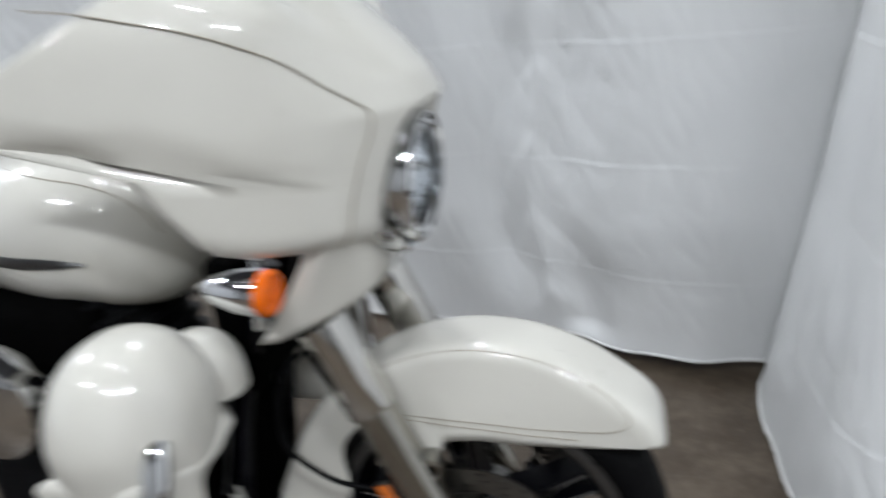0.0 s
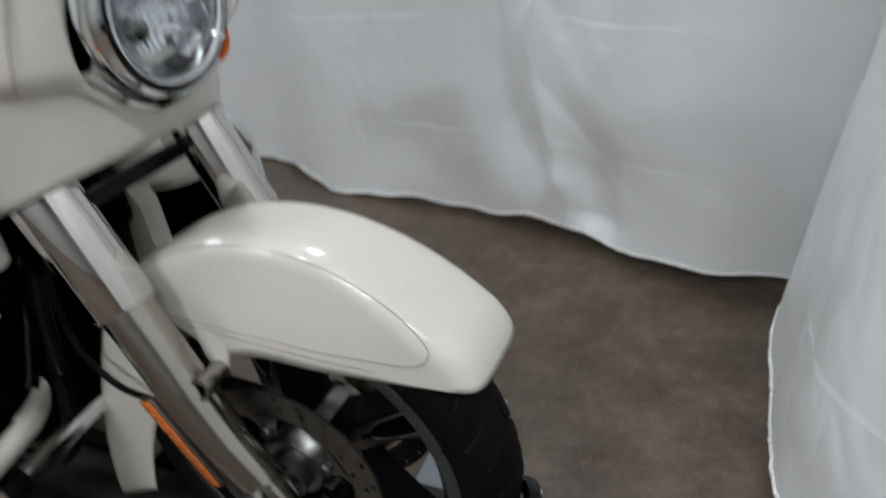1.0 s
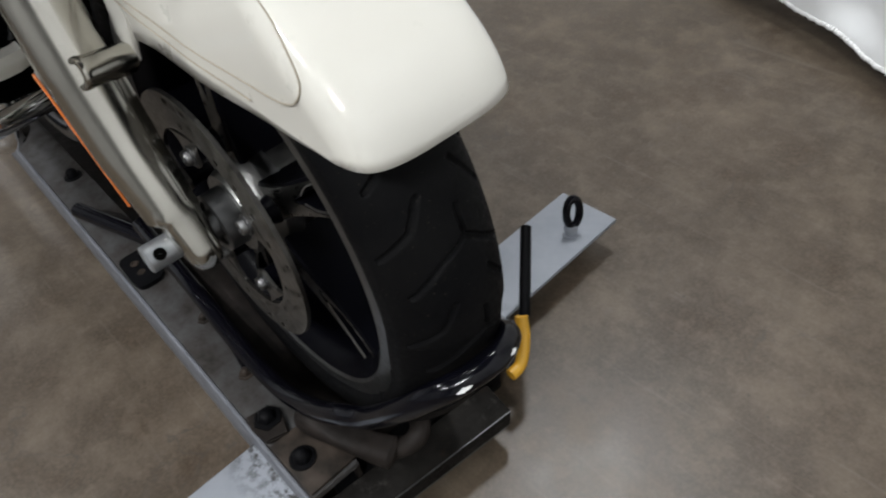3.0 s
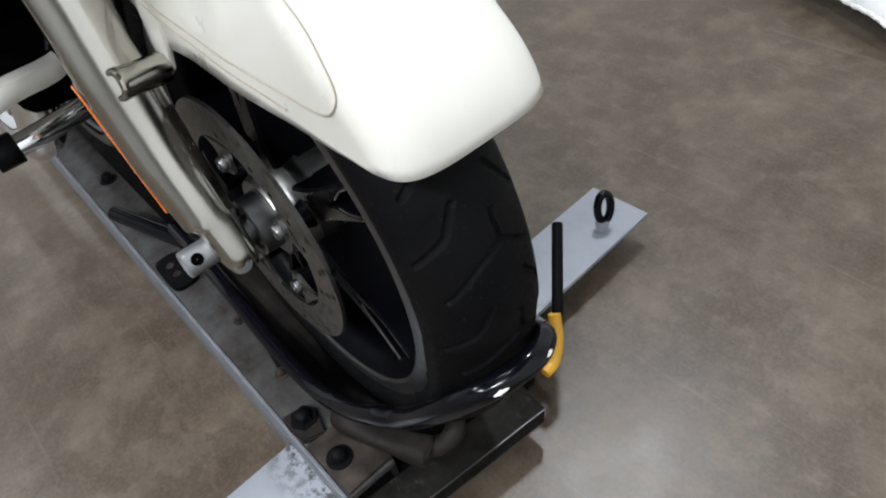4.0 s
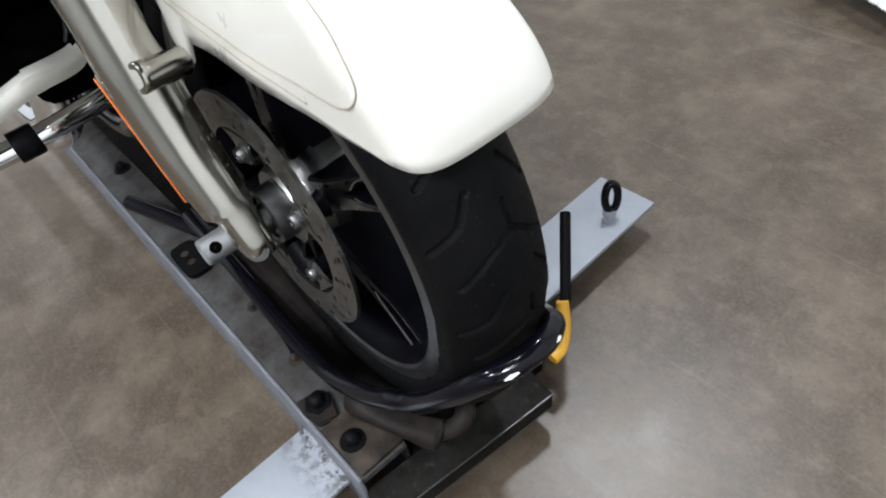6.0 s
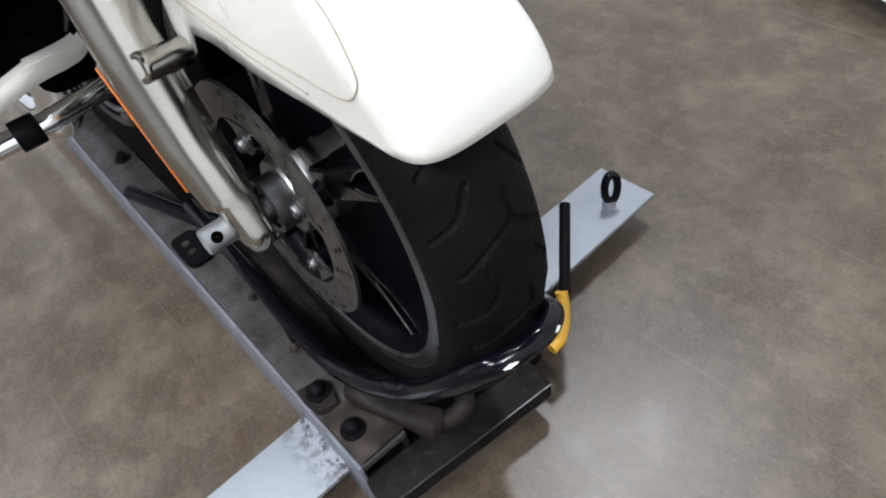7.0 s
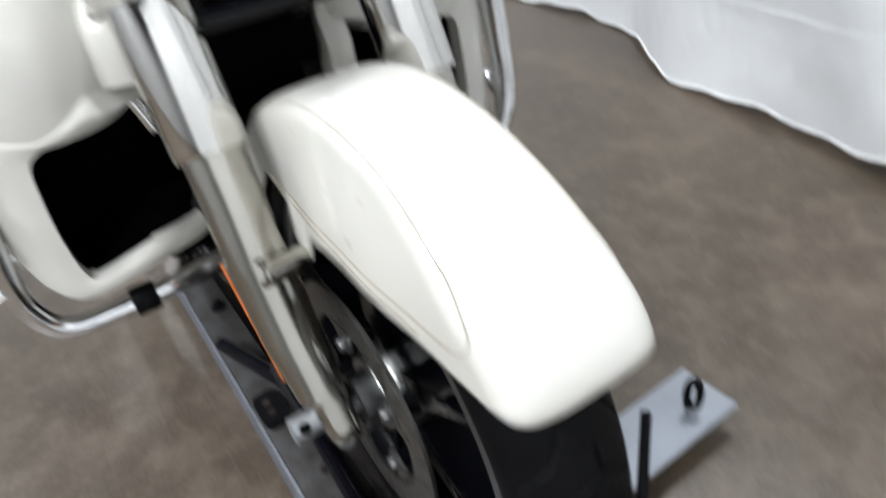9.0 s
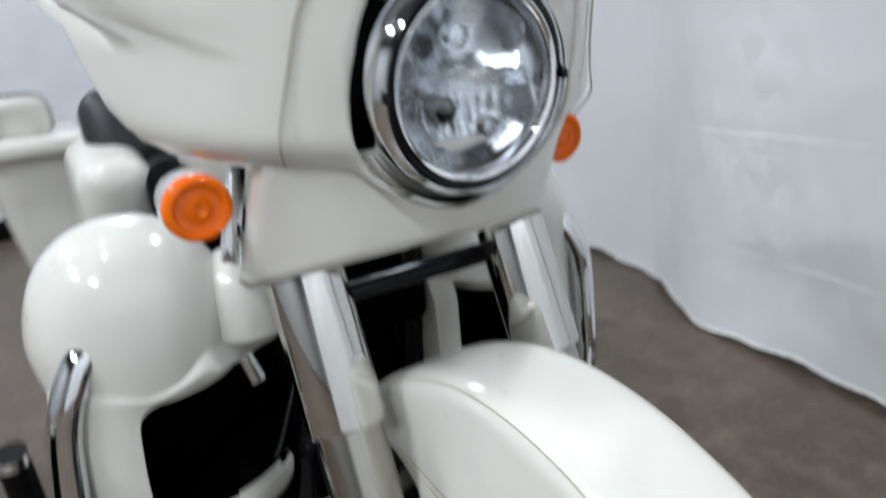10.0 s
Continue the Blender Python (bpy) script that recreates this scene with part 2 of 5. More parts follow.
BOWL = surface("headlight_reflector", (0.7, 0.725, 0.76), 0.28, 1.0, vary=0.04, rough_vary=0.04)
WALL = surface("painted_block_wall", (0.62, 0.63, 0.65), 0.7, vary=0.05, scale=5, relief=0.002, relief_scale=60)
# the next two greys belong to unseen walls, picked for the light they bounce
MID = surface("unseen_fill_wall", (0.3, 0.3, 0.3), 0.7, vary=0.05, scale=5, relief=0.002, relief_scale=60)
DIM = surface("unseen_dark_wall", (0.15, 0.15, 0.155), 0.75, vary=0.08, scale=4)
CEIL = surface("grey_ceiling", (0.1, 0.1, 0.11), 0.8, vary=0.04, scale=3)
GLOW = bpy.data.materials.new("lamp_diffuser")
GLOW.use_nodes = True
_b = GLOW.node_tree.nodes["Principled BSDF"]
_b.inputs["Emission Color"].default_value = (0.96, 0.985, 1.0, 1)
_b.inputs["Emission Strength"].default_value = 14.0


# ---- mesh helpers ----
BASE = {}


def thing(name, at, label, category, group=""):
    ob = new(name)
    ob.location = at
    ob.empty_display_size = 0.1
    BASE[name] = Vector(at)
    return tagged(ob, label, category, group)


def finish(name, bm, mat, angle=40):
    me = bpy.data.meshes.new(name)
    bmesh.ops.recalc_face_normals(bm, faces=bm.faces)
    bm.to_mesh(me)
    bm.free()
    for p in me.polygons:
        p.use_smooth = True
    me.set_sharp_from_angle(angle=radians(angle))
    me.materials.append(mat)
    return new(name, me)


def part(name, bm, mat, parent, label="", angle=40):
    ob = finish(name, bm, mat, angle)
    ob.parent = parent
    if parent.type == "EMPTY":
        ob.matrix_parent_inverse = Matrix.Translation(-parent.location)
    return tagged(ob, label) if label else ob


def solid(name, bm, mat, label="", category="", kind="", group="", angle=40):
    return tagged(finish(name, bm, mat, angle), label, category, group, kind)


def spline(pts, n):
    """Catmull-Rom through pts, n samples a span."""
    p = [Vector(q) for q in pts]
    p = [2 * p[0] - p[1], *p, 2 * p[-1] - p[-2]]
    out = []
    for i in range(1, len(p) - 2):
        a, b, c, d = p[i - 1 : i + 3]
        for k in range(n):
            t = k / n
            out.append(0.5 * (2 * b + (c - a) * t + (2 * a - 5 * b + 4 * c - d) * t * t + (3 * b - a - 3 * c + d) * t**3))
    return out + [p[-2]]


def grid(bm, rows, closed=False, flip=False):
    vs = [[bm.verts.new(p) for p in r] for r in rows]
    n = len(rows[0])
    for i in range(len(vs) - 1):
        for j in range(n if closed else n - 1):
            k = (j + 1) % n
            bm.faces.new((vs[i][j], vs[i][k], vs[i + 1][k], vs[i + 1][j]))
    return vs


def frame_of(d):
    d = Vector(d).normalized()
    u = d.cross(Vector((0, 0, 1)) if abs(d.z) < 0.95 else Vector((1, 0, 0))).normalized()
    return d, u, d.cross(u).normalized()


def tube(bm, pts, r, seg=16, caps=True):
    """A round bar along pts; r: a radius, or one for each point."""
    pts = [Vector(p) for p in pts]
    rs = r if isinstance(r, (list, tuple)) else [r] * len(pts)
    d, u, v = frame_of(pts[1] - pts[0])
    rows = []
    for i, p in enumerate(pts):
        d = (pts[min(i + 1, len(pts) - 1)] - pts[max(i - 1, 0)]).normalized()
        u = (u - d * u.dot(d)).normalized()
        v = d.cross(u)
        rows.append([p + rs[i] * (math.cos(a) * u + math.sin(a) * v) for a in (2 * math.pi * k / seg for k in range(seg))])
    vs = grid(bm, rows, closed=True)
    if caps:
        bm.faces.new(vs[0])
        bm.faces.new(vs[-1])


def lathe(bm, profile, at, axis, seg=48, caps=True, arc=2 * math.pi):
    """Turns (distance along the axis, radius) pairs round the axis through at."""
    d, u, v = frame_of(axis)
    at = Vector(at)
    full = arc > 6.28
    rows = [[at + h * d + r * (math.cos(a) * u + math.sin(a) * v) for a in (arc * k / seg for k in range(seg if full else seg + 1))] for h, r in profile]
    vs = grid(bm, rows, closed=full)
    if caps and full:
        for end in (vs[0], vs[-1]):
            bm.faces.new(end)


def box(bm, at, size, m=None, bevel=0.0, seg=2):
    t = Matrix.Translation(at) @ (m or Matrix()) @ Matrix.Diagonal((*size, 1))
    made = bmesh.ops.create_cube(bm, size=1, matrix=t)["verts"]
    if bevel:
        edges = list({e for v in made for e in v.link_edges})
        bmesh.ops.bevel(bm, geom=edges, offset=bevel, segments=seg, affect="EDGES", profile=0.5)


def slab(bm, outline, depth):
    """A prism: an outline of 3D points, pushed along the vector depth."""
    depth = Vector(depth)
    a = [bm.verts.new(Vector(p)) for p in outline]
    b = [bm.verts.new(Vector(p) + depth) for p in outline]
    n = len(a)
    bm.faces.new(a)
    bm.faces.new(b[::-1])
    for i in range(n):
        j = (i + 1) % n
        bm.faces.new((a[i], b[i], b[j], a[j]))


def ease(a, b, x):
    t = min(1, max(0, (x - a) / (b - a)))
    return t * t * (3 - 2 * t)


def lerp_table(xs, ys, x):
    return float(np.interp(x, xs, ys))


# ---- the setting ----
bm = bmesh.new()
bmesh.ops.create_grid(bm, x_segments=2, y_segments=2, size=1, matrix=Matrix.Translation((-1, 0, 0)) @ Matrix.Diagonal((6.5, 5.5, 1, 1)))
bmesh.ops.solidify(bm, geom=bm.faces[:], thickness=-0.15)
bmesh.ops.translate(bm, verts=bm.verts[:], vec=(0, 0, -0.15 - min(v.co.z for v in bm.verts)))
solid("floor", bm, FLOOR, "worn brown-grey polished concrete workshop floor with stains", "floor", "structure")

for name, at, size in (
    ("wall_west", (-5.15, 0, 2.05), (0.2, 11, 4.1)),
    ("wall_east", (5.5, 0, 2.05), (0.2, 11, 4.1)),
    ("wall_north", (-1, 5.5, 2.05), (13, 0.2, 4.1)),
    ("wall_south", (-1, -5.5, 2.05), (13, 0.2, 4.1)),
):
    bm = bmesh.new()
    box(bm, at, size)
    # only the west wall is in view; the others are added to shape bounced light
    coat, said = {"wall_west": (WALL, "plain grey-white painted"), "wall_north": (DIM, "unseen bounce-limiting dark grey")}.get(name, (MID, "unseen mid-grey light-bouncing"))
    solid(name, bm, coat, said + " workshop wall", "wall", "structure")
bm = bmesh.new()
box(bm, (-1, 0, CEILING + 0.1), (13, 11, 0.16))
solid("ceiling", bm, CEIL, "unseen bounce-limiting dark grey workshop ceiling", "ceiling", "structure")
bm = bmesh.new()
box(bm, (-5.035, 0, 0.07), (0.03, 10.8, 0.14), bevel=0.006)
solid("baseboard", bm, MATT, "black baseboard along the far wall", "baseboard", "structure")

for x, y, ln, wd, watts in LAMPS:
    lamp = thing("ceiling_lamp", (x, y, CEILING), "white ceiling lamp with a glowing diffuser", "lamp", "ceiling lamps")
    bm = bmesh.new()
    box(bm, (x, y, CEILING - 0.03), (ln + 0.06, wd + 0.06, 0.07), bevel=0.012)
    part("housing", bm, CEIL, lamp)
    bm = bmesh.new()
    box(bm, (x, y, CEILING - 0.072), (ln, wd, 0.012), bevel=0.004)
    part("diffuser", bm, GLOW, lamp, "glowing white diffuser")
    data = bpy.data.lights.new("ceiling_light", "AREA")
    data.shape, data.size, data.size_y, data.energy, data.color = "RECTANGLE", ln, wd, watts, (0.94, 0.98, 1.02)
    new("ceiling_light", data).matrix_world = pose(x, y, CEILING - 0.085)


def curtain(name, path, height, seed, folds, label, gap, push=None):
    """A drape whose hem follows path on the floor; push(x, y, z): how far it bulges along its normal; gap(x): how high the hem hangs."""
    line = spline(path, 32)
    cum = [0.0]
    for a, b in zip(line, line[1:]):
        cum.append(cum[-1] + (b - a).length)
    rng = random.Random(seed)
    waves = [(rng.uniform(2.2, 9.0), rng.uniform(0, 6.3), rng.uniform(0.2, 1.0)) for _ in range(7)]
    nz = 300
    rows = []
    for k in range(nz + 1):
        z = 0.016 + (height - 0.016) * (k / nz) ** 1.25
        near = 1 - k / nz
        row = []
        for i, p in enumerate(line):
            t = (line[min(i + 1, len(line) - 1)] - line[max(i - 1, 0)]).normalized()
            nrm = Vector((t.y, -t.x, 0))
            s = cum[i]
            off = sum(w * math.sin(f * s + ph + 0.7 * math.sin(1.3 * z + ph)) for f, ph, w in waves) * folds * (0.12 + 0.88 * ease(0, 1.2, z))
            off += 0.008 * noise.noise((s * 3.2, z * 2.2, seed)) + 0.0035 * noise.noise((s * 9, z * 6, seed + 3))
            off += 0.005 * abs(noise.noise((s * 16 + 3 * z, z * 7, seed + 9))) * ease(0.0, 0.25, z)
            crease = (z - 0.19 + 0.006 * math.sin(2.1 * s + seed)) % 0.41
            off += (0.003 * math.exp(-(abs(crease - 0.14) / 0.005)) - 0.004 * math.exp(-max(0, crease - 0.14) / 0.03) * (crease > 0.14)) * (0.4 + 0.6 * abs(noise.noise((s * 1.7, round(z / 0.41), seed))))
            off += 0.0045 * noise.noise((s * 34, z * 9, seed + 21)) * math.exp(-z / 0.045)
            if push:
                off += push(p.x, p.y, z)
            lift = 0.010 * (1 - k / 30) * (math.sin(9 * s) + 0.6 * math.sin(23 * s + 1)) if k < 30 else 0
            up = gap(p.x)
            row.append(p + nrm * (off + 1.9 * up) + Vector((0, 0, z + up * near + max(-0.012, lift))))
        rows.append(row)
    th = thing(name, (path[len(path) // 2][0], path[len(path) // 2][1], 0), label, "curtain")
    bm = bmesh.new()
    grid(bm, rows)
    cloth = part("cloth", bm, FABRIC, th, angle=180)
    cloth.modifiers.new("thickness", "SOLIDIFY").thickness = 0.0015
    bm = bmesh.new()
    hem = [p + Vector((0, 0, 0.004)) for p in rows[0]]
    fine = []
    for i, (a, b) in enumerate(zip(hem, hem[1:])):
        for q in range(3):
            w = a.lerp(b, q / 3)
            fine.append(w + Vector((0, 0, 0.0016 * math.sin(2.4 * (3 * i + q)))))
    tube(bm, fine, [0.0055 + 0.0016 * math.sin(1.9 * i) for i in range(len(fine))], 8)
    part("hem", bm, HEM, th, "gathered stitched white hem")
    return th


def back_fold(x, y, z):
    """A packing crease that climbs the drape, with creases fanning down from it like a fir tree."""
    ridge = -0.03 + 0.025 * math.sin(7.5 * z) + 0.1 * max(0, 0.45 - z)
    d = x - ridge
    tree = ((z + 1.25 * abs(d)) / 0.285) % 1.0
    tree = min(tree / 0.75, (1 - tree) / 0.25)
    spread = 0.16 + 0.14 * ease(0.9, 0.1, z)
    off = 0.007 * tree * math.exp(-((d / (0.7 * spread)) ** 2)) * ease(0.03, 0.2, z)
    off += 0.016 * math.exp(-((d / 0.05) ** 2)) * ease(0.0, 0.2, z)
    off -= 0.035 * math.exp(-(((d - 0.13) / 0.09) ** 2)) * ease(0.55, 0.2, z) * ease(0.02, 0.1, z)
    off -= 0.065 * math.exp(-(((d + 0.19) / 0.1) ** 2)) * ease(0.05, 0.4, z)
    off += 0.035 * math.exp(-(((d - 0.3) / 0.16) ** 2)) * ease(0.1, 0.6, z)
    return off


curtain(
    "curtain",
    [(-3.6, 2.05, 0), (-3.0, 2.0, 0), (-2.5, 2.02, 0), (-2.04, 2.03, 0), (-1.6, 1.98, 0), (-1.4, 1.87, 0), (-1.1, 1.69, 0), (-0.8, 1.64, 0), (-0.45, 1.62, 0), (-0.15, 1.56, 0),
     (0.06, 1.49, 0), (0.33, 1.36, 0), (0.55, 1.3, 0), (0.735, 1.31, 0), (0.9, 1.36, 0), (1.1, 1.4, 0)],
    2.45, 5, 0.011, "creased white satin drape hanging behind the motorcycle", lambda x: 0.004 + 0.038 * ease(-0.9, 0.1, x), back_fold,
)
curtain(
    "curtain",
    [(0.80, 1.36, 0), (0.72, 1.2, 0), (0.685, 1.03, 0), (0.69, 0.85, 0), (0.70, 0.6, 0), (0.715, 0.45, 0), (0.82, 0.3, 0), (1.05, 0.1, 0), (1.35, -0.15, 0), (1.6, -0.5, 0), (1.75, -1.0, 0), (1.8, -1.6, 0)],
    2.45, 11, 0.008, "smooth white satin drape across the end of the booth", lambda x: 0.006, lambda x, y, z: -0.15 * z,
)

# ---- wheel chock on its steel rail ----
CHOCK_Z = 0.125
chock = thing("wheel_chock", (0.0, 0.0, 0.0), "steel motorcycle wheel chock with black hoop on a dirty flat rail", "wheel chock")
bm = bmesh.new()
box(bm, (-0.94, 0, 0.067), (2.2, 0.23, 0.01), bevel=0.002)
part("trough", bm, GRIME, chock, "dark wheel trough")
for s in (-1, 1):
    bm = bmesh.new()
    box(bm, (-0.94, s * 0.1515, CHOCK_Z - 0.006), (2.24, 0.076, 0.012), bevel=0.0025)
    part("rail", bm, RAIL, chock, "grimy flat steel rail with bolt holes")
    bm = bmesh.new()
    box(bm, (-0.94, s * 0.1165, 0.092), (2.24, 0.006, 0.054), bevel=0.0015)
    part("trough_wall", bm, GRIME, chock)
for s in (-1, 1):
    bm = bmesh.new()
    box(bm, (-0.94, s * 0.1925, 0.0635), (2.24, 0.006, 0.127), bevel=0.0015)
    part("rail_flange", bm, FLANGE, chock)
bm = bmesh.new()
box(bm, (0.063, 0.0, 0.062), (0.124, 1.07, 0.010), pose(0, 0, 0, 0, 0, 2.3), bevel=0.003)
part("cross_arm", bm, arm_metal(), chock, "flat bare grey steel cross arm")
bm = bmesh.new()
box(bm, (0.063, 0.0, 0.029), (0.05, 0.98, 0.054), pose(0, 0, 0, 0, 0, 2.3), bevel=0.003)
part("arm_beam", bm, STEEL, chock)
bm = bmesh.new()
box(bm, (0.212, -0.046, 0.068), (0.056, 0.298, 0.042), pose(0, 0, 0, 0, 6, -5), bevel=0.004)
part("front_foot", bm, FOOT, chock, "grimy dark steel front foot")
for dz in (0.021, -0.021):
    bm = bmesh.new()
    turn = pose(0, 0, 0, 0, 6, -5).to_3x3()
    tube(bm, [Vector((0.212, -0.046, 0.068)) + turn @ Vector((0.0275, y, dz * 0.97)) for y in (-0.146, 0.146)], 0.0011, 6)
    part("worn_edge", bm, EDGE, chock, "edge of the foot rubbed to bare steel")
bm = bmesh.new()
box(bm, (0.165, 0.0, 0.05), (0.035, 0.3, 0.06), bevel=0.004)
part("foot_tongue", bm, MATT, chock)
# the hoop rises from both sides of the rail and catches the tyre's front
half_hoop = [(-0.42, 0.11, 0.2), (-0.3, 0.114, 0.2), (-0.19, 0.118, 0.198), (-0.1, 0.12, 0.176), (-0.02, 0.12, 0.164), (0.05, 0.118, 0.17), (0.13, 0.112, 0.208), (0.19, 0.103, 0.25), (0.232, 0.09, 0.276), (0.295, 0.079, 0.347),
             (0.331, 0.058, 0.388), (0.347, 0.034, 0.401)]
hoop = spline([(x, -0.012 - y, z) for x, y, z in half_hoop] + [(0.355, -0.012, 0.408)] + [(x, -0.014 + 0.8 * y, z) for x, y, z in reversed(half_hoop)], 6)
bm = bmesh.new()
tube(bm, hoop, 0.0138, 14)
part("hoop", bm, BLACK, chock, "chipped gloss black tubular hoop")
for s in (-1, 1):
    bm = bmesh.new()
    tube(bm, spline([(-0.09, -0.012 + s * 0.12, 0.174), (-0.075, -0.012 + s * 0.122, 0.15), (-0.07, -0.012 + s * 0.122, 0.11)], 6), 0.012, 12)
    part("hoop_leg", bm, BLACK, chock)
for u0, ln in ((64, 3.0), (74.5, 2.4)):
    bm = bmesh.new()
    rows = []
    for q in range(9):
        u = u0 + ln * q / 8
        p0, p1 = hoop[int(u)], hoop[int(u) + 1]
        c, d = p0.lerp(p1, u % 1), (p1 - p0).normalized()
        out = Vector((d.y, -d.x, 0)).normalized()
        half = 0.2 * math.sin(math.pi * (q + 0.2) / 8.4) * (1 + 0.3 * math.sin(2.1 * q))
        rows.append([c + 0.0141 * (math.cos(a) * out + Vector((0, 0, math.sin(a)))) for a in (0.35 - half, 0.35, 0.35 + half)])
    grid(bm, rows)
    part("paint_chip", bm, HEM, chock, "chip of bare primer in the hoop paint")
bm = bmesh.new()
rows = []
path = spline([(0.075, -0.135, 0.15), (0.105, -0.13, 0.158), (0.135, -0.117, 0.153), (0.168, -0.1, 0.144), (0.197, -0.088, 0.145), (0.222, -0.077, 0.15)], 5)
for q, c in enumerate(path):
    f = q / (len(path) - 1)
    w, h = 0.013 + 0.006 * f, 0.012 + 0.003 * math.sin(9 * f)
    if q in (0, len(path) - 1):
        w, h = w * 0.6, h * 0.6
    d = Vector((0.4, -0.92, 0))
    rows.append([c + d * w * math.copysign(abs(math.cos(a)) ** 0.6, math.cos(a)) + Vector((0, 0, h * math.copysign(abs(math.sin(a)) ** 0.6, math.sin(a)) - 0.4 * h * math.cos(a))) for a in (2 * math.pi * u / 20 for u in range(20))])
vs = grid(bm, rows, closed=True)
bm.faces.new(vs[0])
bm.faces.new(vs[-1])
tube(bm, spline([(0.205, -0.075, 0.138), (0.224, -0.056, 0.15), (0.226, -0.038, 0.162), (0.212, -0.026, 0.165)], 5), 0.014, 12)
part("cradle", bm, GRIME, chock, "worn matt black tyre cradle")


def bolt(x, y, z, r=0.012, h=0.014, mat=MATT, square=False):
    bm = bmesh.new()
    lathe(bm, [(0, r * 1.55), (0.002, r * 1.5), (0.0025, r), (h * 0.5, r * 0.95), (h * 0.8, r * 0.75), (h * 0.95, r * 0.4), (h, r * 0.1)], (x, y, z), (0, 0, 1), 6 if square else 16)
    return part("bolt", bm, mat, chock)


bolt(0.125, -0.165, CHOCK_Z + 0.006, 0.0125, 0.018)
bolt(0.038, -0.166, CHOCK_Z + 0.009, 0.014, 0.016, square=True)
bolt(-0.796, -0.139, CHOCK_Z, 0.0125, 0.02)
for x, y in ((-0.21, -0.137), (-0.06, -0.146), (-0.52, -0.12)):
    bolt(x, y, CHOCK_Z, 0.008, 0.014, RUST, True)
bm = bmesh.new()
slab(bm, [(0.012, -0.19, CHOCK_Z), (0.018, -0.165, CHOCK_Z), (0.023, -0.147, CHOCK_Z), (0.055, -0.15, CHOCK_Z), (0.08, -0.156, CHOCK_Z), (0.071, -0.187, CHOCK_Z), (0.04, -0.192, CHOCK_Z)], (0, 0, 0.009))
bmesh.ops.bevel(bm, geom=bm.edges[:], offset=0.0025, segments=2, affect="EDGES")
part("bolt_plate", bm, GRIME, chock, "black greasy bolt plate")
bm = bmesh.new()
box(bm, (0.126, -0.151, CHOCK_Z + 0.003), (0.1, 0.074, 0.006), pose(0, 0, 0, 0, 0, 1.5), bevel=0.002)
part("end_plate", bm, RUST, chock, "grimy steel end plate")
bm = bmesh.new()
outline = []
for k in range(28):
    a = 2 * math.pi * k / 28
    outline.append((-0.4 + 0.05 * math.copysign(abs(math.cos(a)) ** 0.5, math.cos(a)), -0.16 + 0.027 * math.copysign(abs(math.sin(a)) ** 0.5, math.sin(a)), CHOCK_Z))
slab(bm, outline, (0, 0, 0.009))
lug = part("lug_plate", bm, MATT, chock, "black rounded lug plate with two holes")
for x in (-0.418, -0.388):
    bm = bmesh.new()
    lathe(bm, [(0.0, 0.0078), (0.0014, 0.0072), (0.0014, 0.005), (0.0003, 0.0046), (0.0003, 0.0004)], (x, -0.164, CHOCK_Z + 0.0088), (0, 0, 1), 18, caps=False)
    part("lug_hole", bm, RUST, lug)
bm = bmesh.new()
tube(bm, [(-0.615, -0.18, 0.16), (-0.37, -0.105, 0.165)], 0.015, 14)
part("release_bar", bm, BLACK, chock, "short black release bar")
eye = part("eye_bolt", (bm := bmesh.new(), lathe(bm, [(0, 0.014), (0.004, 0.014), (0.004, 0.01), (0.016, 0.01), (0.016, 0.013), (0.024, 0.011)], (0.068, 0.45, 0.067), (0, 0, 1), 14))[0], STEEL, chock, "zinc eye bolt base")
bm = bmesh.new()
ring = [(0.066 + 0.45 * 0.0125 * math.cos(a) - 0.004 * math.sin(a), 0.457 + 0.89 * 0.0125 * math.cos(a) + 0.004 * math.sin(a), 0.115 + 0.027 * math.sin(a)) for a in (2 * math.pi * k / 28 for k in range(29))]
tube(bm, ring, 0.0075, 10, caps=False)
part("ring", bm, BLACK, eye, "black forged tie-down ring")
bm = bmesh.new()
tube(bm, [(0.093, 0.309, 0.2), (0.183, 0.207, 0.143)], 0.0088, 12)
lever = part("lever", bm, MATT, chock, "black steel lever")
bm = bmesh.new()
tube(bm, spline([(0.183, 0.2, 0.15), (0.199, 0.187, 0.12), (0.211, 0.166, 0.092), (0.213, 0.142, 0.088)], 5), 0.0098, 12)
part("grip", bm, YELLOW, lever, "worn yellow plastic sleeve")

# ---- the motorcycle ----
YC = -0.012  # the wheel and fender stand a little to the right of the rail's middle
AXLE = Vector((0.003, YC, 0.446))
FY, FORK_Y = 0.1405, -0.0085  # half the spacing of the fork legs, and the middle between them
bike = thing("motorcycle", (-0.6, 0.0, CHOCK_Z), "pearl white touring motorcycle with bronze pinstripes, front wheel in the chock", "motorcycle")

